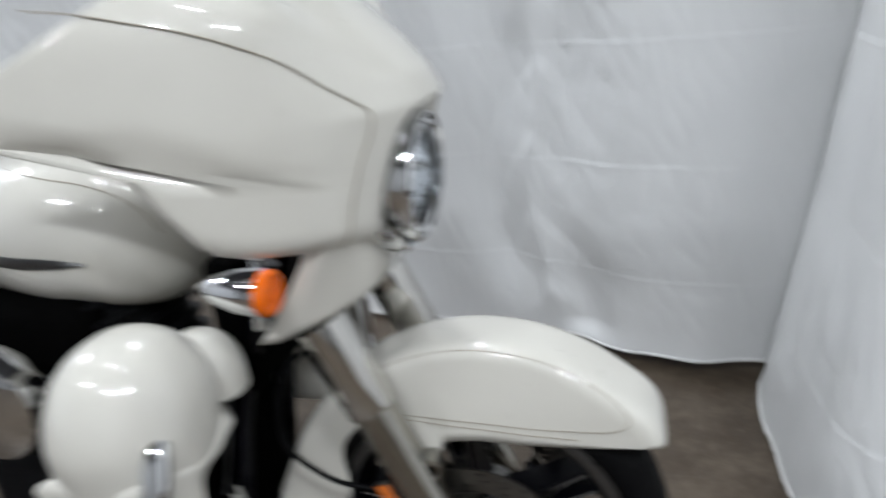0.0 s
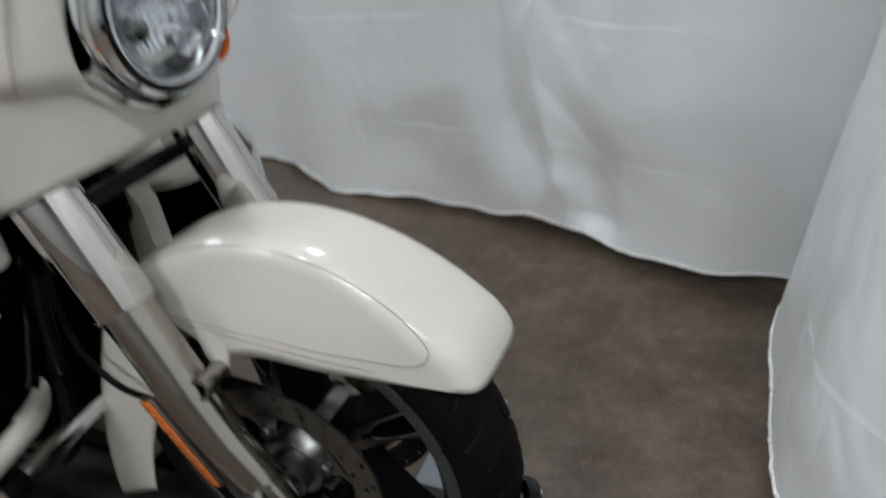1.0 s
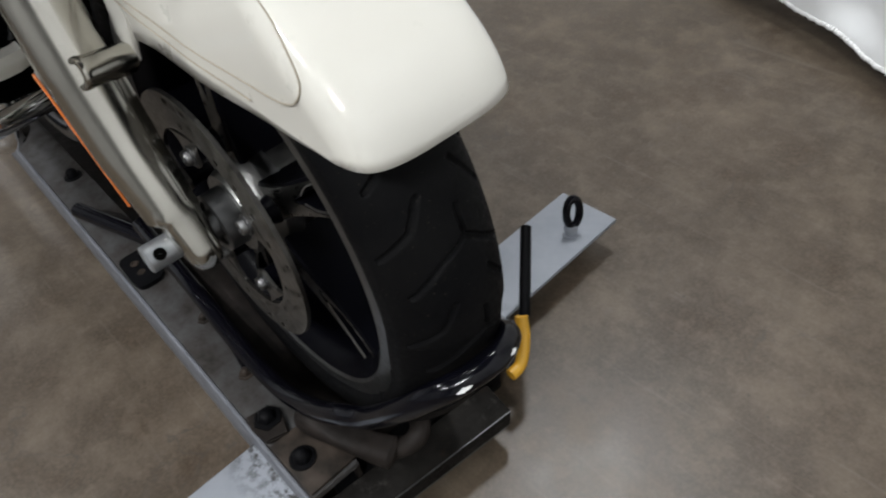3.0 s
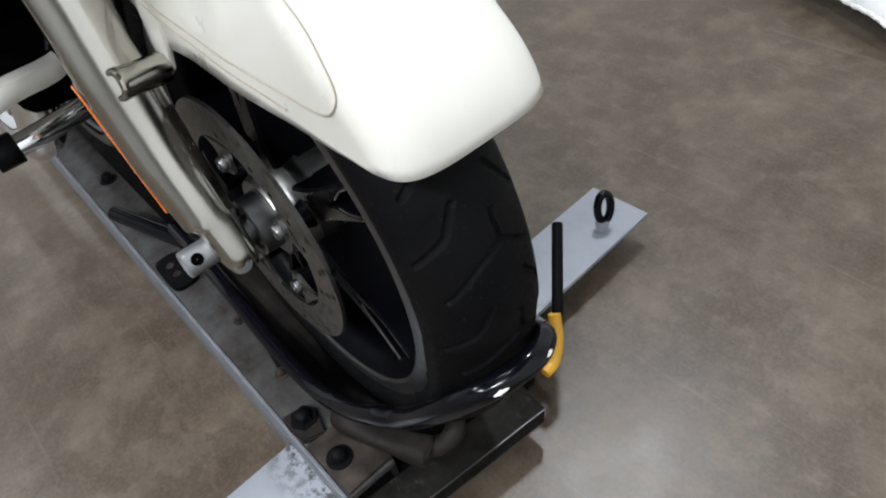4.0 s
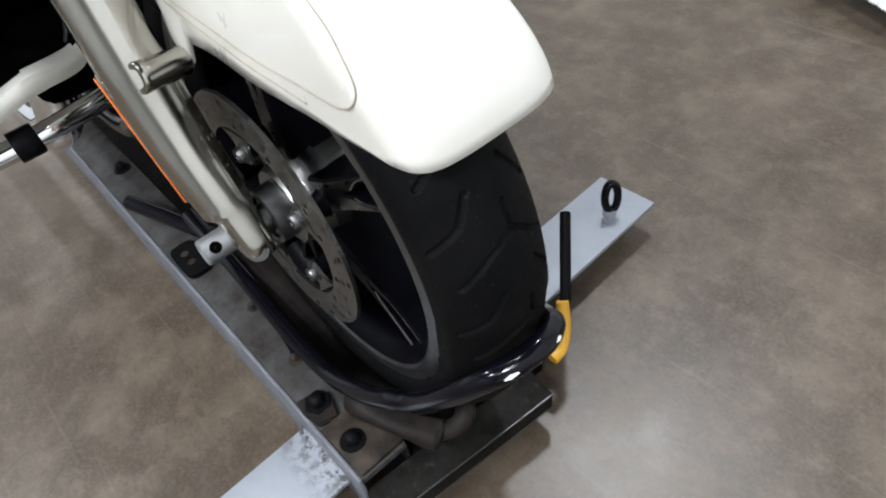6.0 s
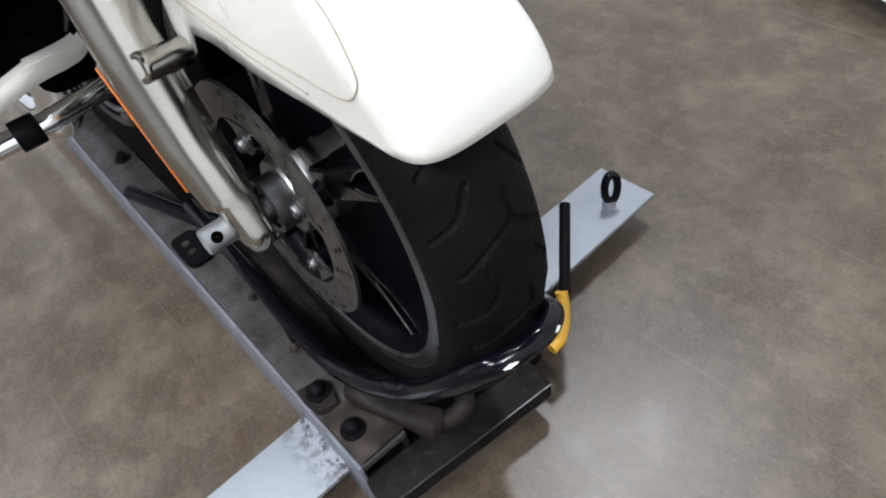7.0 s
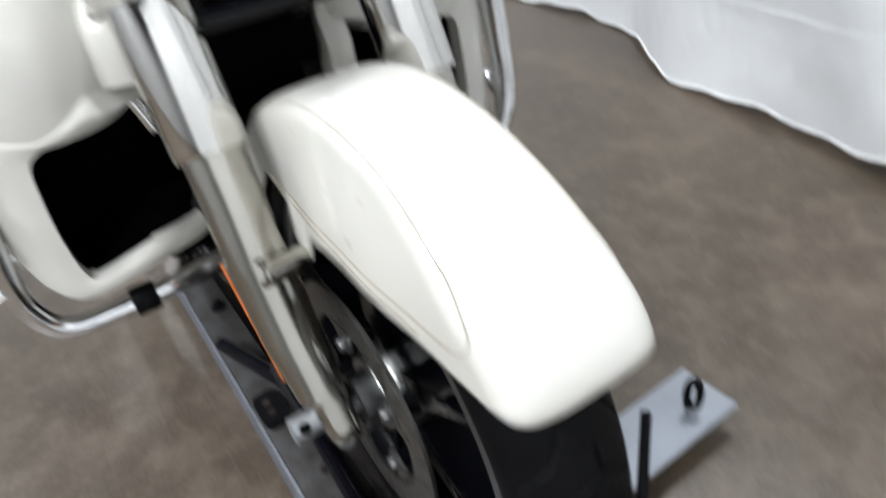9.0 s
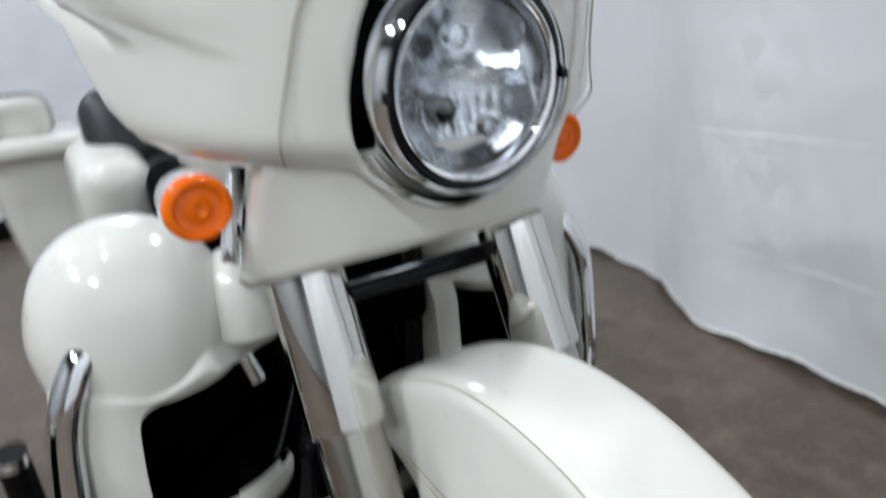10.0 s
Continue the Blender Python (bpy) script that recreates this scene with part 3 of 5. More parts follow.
# front tyre, its tread cut into the crown
def tread(s, y):
    """How deep a groove runs, from 0 to 1, for the distance s round the tyre and y across it."""
    pitch = 2 * math.pi * 0.3379 / 19
    gap = np.full(s.shape, 1.0)
    lines = [[(0.028, 0.011), (0.0, 0.010), (-0.04, 0.060)], [(0.0, 0.010), (-0.013, -0.020), (-0.037, -0.050)], [(0.052, -0.020), (0.026, -0.036), (0.010, -0.061)], [(0.066, 0.026), (0.030, 0.052)]]
    u = (s + 0.005) % pitch
    for pts in lines:
        for a, b in zip(pts, pts[1:]):
            a, b = np.array(a), np.array(b)
            d = b - a
            for wrap in (0, pitch, -pitch):
                t = np.clip(((u + wrap - a[0]) * d[0] + (y - a[1]) * d[1]) / (d @ d), 0, 1)
                gap = np.minimum(gap, np.hypot(u + wrap - a[0] - t * d[0], y - a[1] - t * d[1]))
    return np.clip((0.0034 - gap) / 0.0016, 0, 1)


def tyre():
    prof = []  # y, radius
    n = 84
    for k in range(n + 1):
        q = -1 + 2 * k / n
        w = math.radians(62) * q
        prof.append((0.076 * math.sin(w), 0.34 - 0.075 * (1 - math.cos(w))))
    side = [(0.0685, 0.293), (0.068, 0.286), (0.066, 0.2795), (0.061, 0.2745), (0.05, 0.268)]
    prof = [(-y, r) for y, r in reversed(side)] + prof + side
    seg = 1260
    ys, rs = np.array([p[0] for p in prof]), np.array([p[1] for p in prof])
    th = np.arange(seg) * 2 * np.pi / seg
    S, Y = np.meshgrid(th * 0.3379, ys, indexing="ij")
    R = np.tile(rs, (seg, 1))
    cut = tread(S, Y) * (np.abs(Y) < 0.062)
    press = np.clip(1 - np.abs(np.degrees(th) - 352) / 14, 0, 1)
    R = R - 0.0042 * cut - 0.004 * (press * press * (3 - 2 * press))[:, None]
    X, Z = R * np.cos(th)[:, None], R * np.sin(th)[:, None]
    Z = np.maximum(Z, 0.108 - AXLE.z)  # flat contact patch
    m = len(prof)
    verts = np.stack([X + AXLE.x, Y + YC + 0 * X, Z + AXLE.z], -1).reshape(-1, 3)
    i, j = np.meshgrid(np.arange(seg), np.arange(m - 1), indexing="ij")
    a, b = i * m + j, ((i + 1) % seg) * m + j
    faces = np.stack([a, a + 1, b + 1, b], -1).reshape(-1, 4)
    me = bpy.data.meshes.new("tyre")
    me.from_pydata(verts.tolist(), [], faces.tolist())
    for p in me.polygons:
        p.use_smooth = True
    me.set_sharp_from_angle(angle=radians(38))
    me.materials.append(RUBBER)
    ob = new("tyre", me)
    ob.parent = bike
    ob.matrix_parent_inverse = Matrix.Translation(-bike.location)
    return tagged(ob, "worn black front tyre with angled tread grooves")


tyre()
wheel_profile = [(-0.05, 0.27), (-0.057, 0.2685), (-0.059, 0.254), (-0.053, 0.247), (-0.042, 0.236), (-0.03, 0.231), (0.03, 0.231), (0.042, 0.236), (0.053, 0.247), (0.059, 0.254), (0.057, 0.2685), (0.05, 0.27)]
bm = bmesh.new()
lathe(bm, wheel_profile, AXLE, (0, 1, 0), 96, caps=False)
rim = part("rim", bm, WHEEL, bike, "gloss black cast alloy front wheel rim")
for s in (-1, 1):
    bm = bmesh.new()
    lathe(bm, [(s * 0.054, 0.275), (s * 0.0585, 0.274), (s * 0.0615, 0.2685), (s * 0.0618, 0.2545), (s * 0.0585, 0.2505)], AXLE, (0, 1, 0), 120, caps=False)
    part("rim_lip", bm, EDGE, rim, "dull machined rim lip")
bm = bmesh.new()
lathe(bm, [(-0.075, 0.03), (-0.075, 0.05), (-0.06, 0.056), (-0.05, 0.064), (0.05, 0.064), (0.06, 0.056), (0.075, 0.05), (0.075, 0.03)], AXLE, (0, 1, 0), 48)
part("hub", bm, CAST, rim, "bare cast hub")


def polar(r, a, y):
    return Vector((AXLE.x + r * math.cos(a), YC + y, AXLE.z + r * math.sin(a)))


SPOKE_R = (0.05, 0.07, 0.10, 0.13, 0.15, 0.165, 0.18, 0.21, 0.236)
SPOKE_OUT = (0.027, 0.0235, 0.0205, 0.0205, 0.0215, 0.0225, 0.0232, 0.024, 0.0265)  # half-width of the whole spoke
SPOKE_GAP = (0.0, 0.0, 0.0, 0.0, 0.004, 0.0115, 0.0145, 0.0165, 0.017)  # half-width of the slot between its prongs


def across(r, a, w, y):
    """A point at the distance r along the spoke at the angle a, w off its middle line."""
    return Vector((AXLE.x + r * math.cos(a) - w * math.sin(a), YC + y, AXLE.z + r * math.sin(a) + w * math.cos(a)))


def spoke_depth(r):
    return 0.049 - 0.010 * ease(0.06, 0.2, r)


for k in range(5):
    a0 = 2 * math.pi * k / 5 + math.radians(28.5)
    # deep cast blade that forks into two prongs before the rim
    bm = bmesh.new()
    for e in (-1, 1):
        rows = []
        for r, wo, wi in zip(SPOKE_R, SPOKE_OUT, SPOKE_GAP):
            d, c = spoke_depth(r), 0.003
            wi = max(wi, 0.0)
            mid = wi > 0.0005
            rows.append([across(r, a0, e * wi, -d + (c if mid else 0)), across(r, a0, e * (wi + (c if mid else 0)), -d), across(r, a0, e * (wo - c), -d), across(r, a0, e * wo, -d + c),
                         across(r, a0, e * wo, d - c), across(r, a0, e * (wo - c), d), across(r, a0, e * (wi + (c if mid else 0)), d), across(r, a0, e * wi, d - (c if mid else 0))])
        grid(bm, rows, closed=True)
    # web that closes the root of the slot
    slab(bm, [across(r, a0, w, -0.02) for r, w in ((0.148, -0.004), (0.166, -0.012), (0.166, 0.012), (0.148, 0.004))], (0, 0.04, 0))
    spoke = part("spoke", bm, WHEEL, rim, "forked black cast spoke", angle=35)
    for sd in (-1, 1):
        bm = bmesh.new()
        for e in (-1, 1):
            grid(bm, [[across(r, a0, e * max(wi + (0.003 if wi else 0), 0.0), sd * (spoke_depth(r) + 0.0008)), across(r, a0, e * (wo - 0.003), sd * (spoke_depth(r) + 0.0008))] for r, wo, wi in zip(SPOKE_R, SPOKE_OUT, SPOKE_GAP)])
        bmesh.ops.remove_doubles(bm, verts=bm.verts[:], dist=1e-5)
        part("spoke_face", bm, SPOKE, rim, "grey machined face of the forked spoke")
    # thin machined line along the slot and the outer edges of each face
    for sd in (-1, 1):
        bm = bmesh.new()
        for e in (-1, 1):
            tube(bm, spline([across(r, a0, e * (max(wi, 0.0005) + 0.001), sd * (spoke_depth(r) - 0.0006)) for r, wi in zip(SPOKE_R[4:], SPOKE_GAP[4:])], 5), 0.0011, 6)
        part("machined_edge", bm, BRIGHT, rim, "thin bright machined edge of the spoke slot")

# floating discs with drilled holes
DISC_TURN = 26


def disc(s):
    y = s * 0.0865
    bm = bmesh.new()
    n, m = 216, 14
    R0, R1 = 0.118, 0.163
    rows_top, rows_bot = [], []
    for dy, store in ((-0.0025, rows_top), (0.0025, rows_bot)):
        for q in range(m + 1):
            r = R0 + (R1 - R0) * q / m
            store.append([bm.verts.new(polar(r, 2 * math.pi * k / n, y + dy)) for k in range(n)])

    def open_at(q, k):
        # slanting files of three holes, every fifth file left out
        step, lane = divmod(k - 2 * (q // 4), 9)
        return q in (2, 3, 6, 7, 10, 11) and lane in (0, 1) and step % 5 != (q // 4)

    for q in range(m):
        for k in range(n):
            k2 = (k + 1) % n
            if open_at(q, k):
                continue
            bm.faces.new((rows_top[q][k], rows_top[q][k2], rows_top[q + 1][k2], rows_top[q + 1][k]))
            bm.faces.new((rows_bot[q][k2], rows_bot[q][k], rows_bot[q + 1][k], rows_bot[q + 1][k2]))
    for k in range(n):
        k2 = (k + 1) % n
        for q in (0, m):
            bm.faces.new((rows_top[q][k], rows_top[q][k2], rows_bot[q][k2], rows_bot[q][k]))
    d = part("brake_disc", bm, DISC, bike, "drilled steel brake disc")
    for k in range(5):
        a = 2 * math.pi * k / 5 + math.radians(DISC_TURN)
        bm = bmesh.new()
        side = [(0.1195, 0.36), (0.113, 0.27), (0.104, 0.19), (0.092, 0.155), (0.082, 0.15), (0.075, 0.12), (0.072, 0.06)]
        slab(bm, [polar(r, a + w, y + s * 0.002) for r, w in side] + [polar(r, a - w, y + s * 0.002) for r, w in reversed(side)], (0, -s * 0.004, 0))
        part("disc_tab", bm, DISC, d)
        bm = bmesh.new()
        lathe(bm, [(0, 0.0125), (0.002, 0.0125), (0.0025, 0.0095), (0.007, 0.0092), (0.009, 0.008), (0.0095, 0.005), (0.005, 0.0045), (0.005, 0.0005)], polar(0.087, a, y + s * 0.002), (0, s, 0), 20, caps=False)
        part("disc_bolt", bm, EDGE, d, "steel disc bolt")
        bm = bmesh.new()
        lathe(bm, [(0, 0.014), (0.016, 0.013), (0.03, 0.018)], polar(0.087, a, y - s * 0.002), (0, -s, 0), 16)
        part("disc_carrier", bm, WHEEL, d)


for s in (-1, 1):
    disc(s)
bm = bmesh.new()
lathe(bm, [(-0.172, 0.0), (-0.172, 0.011), (-0.184, 0.012), (-0.186, 0.015), (-0.184, 0.0172), (-0.15, 0.0172), (-0.15, 0.012), (0.15, 0.012), (0.15, 0.0125), (0.184, 0.0125), (0.186, 0.008), (0.186, 0.0)], Vector((-0.018, FORK_Y, 0.434)), (0, 1, 0), 24, caps=False)
axle = part("axle", bm, ZINC, bike, "zinc-plated axle end with a cross hole")
bm = bmesh.new()
lathe(bm, [(0, 0.0005), (0, 0.0075), (0.0012, 0.0075)], Vector((-0.018, FORK_Y - 0.171, 0.434)) + Vector((0.83, 0, 0.56)) * 0.0174, (0.83, 0, 0.56), 18, caps=False)
part("cross_hole", bm, VOID, axle)
bm = bmesh.new()
lathe(bm, [(-0.094, 0.016), (-0.094, 0.028), (-0.1, 0.0295), (-0.101, 0.033), (-0.099, 0.0365), (-0.07, 0.0375), (-0.066, 0.05), (-0.045, 0.052), (-0.04, 0.065), (-0.02, 0.068)], AXLE, (0, 1, 0), 40, caps=False)
part("hub_cap", bm, EDGE, rim, "dark turned aluminium hub")
bm = bmesh.new()
lathe(bm, [(-0.118, 0.012), (-0.118, 0.0185), (-0.096, 0.0185), (-0.0955, 0.0275), (-0.0945, 0.0275)], AXLE, (0, 1, 0), 32, caps=False)
part("axle_spacer", bm, EDGE, bike, "dark steel axle spacer")

# forks
FORK_TOP, FORK_LOW = Vector((-0.207, 0, 0.93)), Vector((0.004, 0, 0.44))
FORK = (FORK_LOW - FORK_TOP).normalized()


def along(z, y):
    """The point of the fork's axis at height z."""
    return FORK_TOP + FORK * ((z - FORK_TOP.z) / FORK.z) + Vector((0, FORK_Y + y, 0))


for s in (-1, 1):
    bm = bmesh.new()
    lathe(bm, [(0.0, 0.038), (0.0, 0.044), (0.165, 0.044), (0.168, 0.0425), (0.168, 0.036)], along(0.917, s * FY), FORK, 40)
    part("fork_cover", bm, COVER, bike, "polished steel upper fork cover")
    bm = bmesh.new()
    lathe(bm, [(0.0, 0.03), (0.0, 0.0365), (0.077, 0.0365)], along(0.775, s * FY), FORK, 36)
    slider = part("fork_slider", bm, SATIN, bike, "clear-coated aluminium fork slider")
    # lower leg: a round tube that ends square above the flat lug which clamps the axle; a groove and a rib run down its inner front
    bm = bmesh.new()
    side = Vector((-FORK.z, 0, FORK.x))
    heights = [0.705 - 0.225 * q / 30 for q in range(31)] + [0.4765, 0.473, 0.469, 0.46, 0.45, 0.442, 0.434, 0.427, 0.421, 0.416, 0.413, 0.4115]
    levels = (0.4, 0.45, 0.473, 0.48, 0.55, 0.64, 0.705)
    rows = []
    for z in heights:
        shrink = math.sqrt(max(0.0004, 1 - min(1, max(0.0, (0.437 - z) / 0.026)) ** 2))
        cy = lerp_table(levels, (0.13, 0.1335, 0.135, 0.138, 0.1415, 0.1415, FY), z)
        hy = lerp_table(levels, (0.018, 0.0205, 0.0225, 0.029, 0.034, 0.037, 0.0365), z) * (0.55 + 0.45 * shrink)
        hs = lerp_table(levels, (0.027, 0.029, 0.0295, 0.031, 0.0325, 0.036, 0.0365), z) * shrink
        ex = lerp_table((0.45, 0.473, 0.485, 0.56), (0.5, 0.55, 0.85, 1.0), z)
        c = along(z, s * cy) + side * (0.012 * ease(0.62, 0.43, z))
        rib = ease(0.645, 0.61, z) * ease(0.425, 0.46, z)
        row = []
        for u in range(72):
            a = 2 * math.pi * u / 72 - math.pi
            ca, sa = math.cos(a), math.sin(a)
            g = 1 + rib * (0.03 * math.exp(-(((math.degrees(a) + 72) / 9) ** 2)) - 0.035 * math.exp(-(((math.degrees(a) + 48) / 11) ** 2)))
            row.append(c + g * (side * hs * math.copysign(abs(ca) ** ex, ca) + Vector((0, s * hy * math.copysign(abs(sa) ** ex, sa), 0))))
        rows.append(row)
    vs = grid(bm, rows, closed=True)
    bm.faces.new(vs[-1])
    part("axle_holder", bm, SATIN, slider, angle=38)
    bm = bmesh.new()
    lathe(bm, [(-0.004, 0.0125), (0.0005, 0.0125), (0.0005, 0.0095), (0.003, 0.0085), (0.003, 0.005), (-0.002, 0.0045)], Vector((0.0395, s * 0.138 + FORK_Y, 0.44)), (0.85, s * 0.35, 0.4), 20)
    part("pinch_bolt", bm, EDGE, slider, "socket-head pinch bolt")
    # fender mount boss
    bm = bmesh.new()
    p, ax = Vector((-0.045, FORK_Y + s * 0.1525, 0.648)), Vector((-0.24, -s, -0.19)).normalized()
    lathe(bm, [(0.001, 0.0105), (0.0, 0.0125), (0.0005, 0.016), (0.003, 0.0172), (0.008, 0.0172), (0.012, 0.0165), (0.058, 0.0165), (0.062, 0.0135), (0.063, 0.01)], p, ax, 32, caps=False)
    # web that ties the boss to the tube
    lathe(bm, [(0.004, 0.012), (0.012, 0.0165), (0.026, 0.021), (0.04, 0.028)], p + ax * 0.022, (-0.9, 0, -0.42), 28, caps=False)
    part("fender_boss", bm, SATIN, slider, "cast fender mounting boss with a bolt hole")
    bm = bmesh.new()
    lathe(bm, [(0.014, 0.0), (0.014, 0.0105), (0.0012, 0.0105)], p, ax, 20, caps=False)
    part("bolt_hole", bm, VOID, slider)
    # reflector strip along the outer rear edge of the leg
    bm = bmesh.new()
    a, b = Vector((-0.126, FORK_Y + s * 0.178, 0.632)), Vector((-0.066, FORK_Y + s * 0.167, 0.478))
    d = (b - a).normalized()
    n = (Vector((0, s, 0)) - 0.12 * d.cross(Vector((0, 1, 0)))).normalized()
    rot = Matrix((d, n, d.cross(n))).transposed().to_4x4()
    box(bm, (a + b) / 2 - n * 0.0015, ((b - a).length, 0.003, 0.024), rot, bevel=0.0012)
    part("reflector", bm, ORANGE, slider, "long orange side reflector")
    bm = bmesh.new()
    box(bm, (a + b) / 2 - n * 0.008, ((b - a).length + 0.004, 0.01, 0.0255), rot, bevel=0.002)
    part("reflector_base", bm, CAST, slider, "grey reflector backing")
bm = bmesh.new()
tube(bm, [(-0.235, -0.13, 0.875), (-0.235, 0.13, 0.875)], 0.014, 16)
part("fork_brace", bm, BLACK, bike, "dark cast lower fork bridge")

# front fender
FC = Vector((0.028, -0.0105, 0.44))
HALF, DROP = 0.0805, 0.03


def crown(deg):
    return lerp_table((0, 33, 34, 35, 36, 37, 38, 39, 40, 42, 44, 46, 48, 51, 55, 75, 95, 130, 150), (0.35, 0.361, 0.3675, 0.3725, 0.3768, 0.3802, 0.383, 0.3852, 0.387, 0.3893, 0.3902, 0.39, 0.3893, 0.3885, 0.388, 0.395, 0.398, 0.4, 0.404), deg)


def swell(deg):
    return ease(50, 76, deg) * ease(125, 95, deg)


def shoulder(deg):
    return HALF * (1 - 0.105 * swell(deg))


def flare(deg, f):
    """The lower edge stands out a little, f from 0 at the shoulder to 1 at the edge."""
    return 0.0155 * math.sin(math.pi / 2 * f) * swell(deg)


def fender_point(j, t):
    """j from -1 to 1 across the fender, t from 0 at its front edge to 1 at its tail."""
    q, top = abs(j), 0.74
    k = min(1.0, q / top)
    span, drop = math.sin(k * 1.46), DROP * k**4
    f = max(0.0, (q - top) / (1 - top))
    cut = 0.2213 + 0.0055 * min(1, span) ** 3
    start = math.radians(34)
    for _ in range(6):
        start = math.asin(cut / (crown(math.degrees(start)) - drop))
    end = math.radians(203)
    a = start + (end - start) * t
    deg = math.degrees(a)
    r0 = crown(deg) - drop
    inner = min(r0, lerp_table((37, 39.5, 42, 45, 49, 54, 60, 78, 90), (0.2266, 0.2259, 0.2245, 0.2226, 0.221, 0.2205, 0.221, 0.226, 0.228), deg) / (math.sin(a) if deg < 90 else 1.0))
    inner += (0.325 - 0.06 * ease(140, 165, deg) - inner) * ease(112, 128, deg)
    r = r0 + 0.145 * max(0, (deg - 150) / 53) ** 2 - f * (r0 - inner)
    y = shoulder(deg) * span
    y += flare(deg, f) - 0.05 * y * ease(140, 200, deg)
    return Vector((FC.x + r * math.cos(a), FC.y + math.copysign(y, j), FC.z + r * math.sin(a)))


bm = bmesh.new()
grid(bm, [[fender_point(-1 + 2 * c / 64, t / 120) for c in range(65)] for t in range(121)])
fender = part("front_fender", bm, PAINT, bike, "pearl white front fender with bronze pinstripes", angle=70)
sol = fender.modifiers.new("thickness", "SOLIDIFY")
sol.thickness, sol.offset = 0.0035, -1


def fender_skin(x, z):
    """The half-width of the fender's skin over a point of the side view."""
    r, deg = math.hypot(x - FC.x, z - FC.z), math.degrees(math.atan2(z - FC.z, x - FC.x))
    drop = crown(deg) - r
    if drop >= DROP:
        f = (drop - DROP) / (crown(deg) - DROP - 0.221 / max(0.5, math.sin(math.radians(deg))))
        return shoulder(deg) + 0.0006 + flare(deg, min(1.0, f))
    return shoulder(deg) * math.sin(max(0.0, drop / DROP) ** 0.25 * 1.46)


def stripe(pts, parent, skin, r=0.0009):
    for s in (-1, 1):
        bm = bmesh.new()
        tube(bm, [Vector((x, FC.y + s * (skin(x, z) + 0.0004), z)) for x, z in pts], r, 6)
        part("pinstripe", bm, PIN, parent, "thin bronze pinstripe")


loop = [(FC.x + (crown(a) - 0.0082) * math.cos(radians(a)), 0, FC.z + (crown(a) - 0.0082) * math.sin(radians(a))) for a in range(122, 54, -6)]
loop = spline(loop + [(0.268, 0, 0.728), (0.272, 0, 0.713), (0.257, 0, 0.6995), (0.22, 0, 0.6935), (0.13, 0, 0.696), (0.039, 0, 0.703), (-0.06, 0, 0.707), (-0.14, 0, 0.71)], 6)
stripe([(p.x, p.z) for p in loop], fender, fender_skin)
stripe([(p.x, p.z) for p in spline([(0.19, 0, 0.677), (0.13, 0, 0.683), (0.039, 0, 0.691), (-0.06, 0, 0.697), (-0.13, 0, 0.702)], 8)], fender, fender_skin)
for s in (-1, 1):
    bm = bmesh.new()
    slab(bm, [(x, FORK_Y + s * y, z) for x, y, z in ((-0.092, 0.082, 0.715), (-0.04, 0.082, 0.712), (-0.036, 0.088, 0.69), (-0.04, 0.092, 0.655), (-0.048, 0.093, 0.632), (-0.068, 0.093, 0.632), (-0.08, 0.092, 0.655), (-0.092, 0.088, 0.69))], (0, -s * 0.006, 0))
    bmesh.ops.bevel(bm, geom=bm.edges[:], offset=0.002, segments=2, affect="EDGES")
    part("fender_tab", bm, PAINT, fender)

# batwing fairing
def fairing_x(y, z):
    y = abs(y)
    front = lerp_table((0.9, 1.05, 1.15, 1.24, 1.28, 1.33, 1.39, 1.45, 1.55), (-0.06, -0.055, -0.026, -0.004, -0.025, -0.067, -0.13, -0.2, -0.33), z)
    cheek = 0.78 * ease(0.1, 0.24, y) * (1 - 0.75 * ease(1.36, 1.47, z))
    return front * (1 - cheek) - 0.03 * cheek - 2.2 * y * y - 0.21 * (y / 0.36) ** 12


SKIN = [0.0]
for k in range(1, 401):
    y0, y1 = 0.385 * (k - 1) / 400, 0.385 * k / 400
    SKIN.append(SKIN[-1] + math.hypot(y1 - y0, fairing_x(y1, 1.15) - fairing_x(y0, 1.15)))


def fairing_point(s, z, lift=0.0):
    """s: the distance across the skin from the middle; z: height."""
    y = lerp_table(SKIN, [0.385 * k / 400 for k in range(401)], abs(s))
    x = fairing_x(y, z)
    low = lerp_table(LOW_S, LOW_Z, abs(s))
    # the belly below the side crease
    crease = 1.262 - 0.16 * ease(0.5, 0.28, abs(s)) * 0.45
    tuck = 0.011 * ease(0.16, 0.4, abs(s)) * ease(crease + 0.012, crease - 0.03, z)
    # rolled lower edge
    roll = 0.018 * max(0, 1 - (z - low) / 0.03) ** 2
    eps = 1e-3
    slope = (fairing_x(y + eps, z) - fairing_x(y, z)) / eps
    nx, ny = 1 / math.hypot(1, slope), -slope / math.hypot(1, slope)
    off = lift - tuck - roll
    return Vector((x + nx * off, math.copysign(y + ny * off, s), z))


def arc_of(y):
    return lerp_table([0.385 * k / 400 for k in range(401)], SKIN, y)


LOW_Y = (0.0, 0.112, 0.131, 0.165, 0.202, 0.247, 0.285, 0.3, 0.311, 0.3185, 0.3255, 0.3305, 0.337, 0.345, 0.37, 0.385)
LOW_Z = (1.0, 1.028, 1.046, 1.052, 1.057, 1.063, 1.07, 1.079, 1.0975, 1.1275, 1.158, 1.193, 1.216, 1.24, 1.27, 1.3)
LOW_S = [arc_of(y) for y in LOW_Y]
OPEN = [(0.0, 1.240), (0.06, 1.238), (0.095, 1.23), (0.116, 1.21), (0.124, 1.19), (0.134, 1.149), (0.138, 1.101), (0.132, 1.066), (0.112, 1.036), (0.08, 1.018), (0.04, 1.006), (0.0, 1.002)]
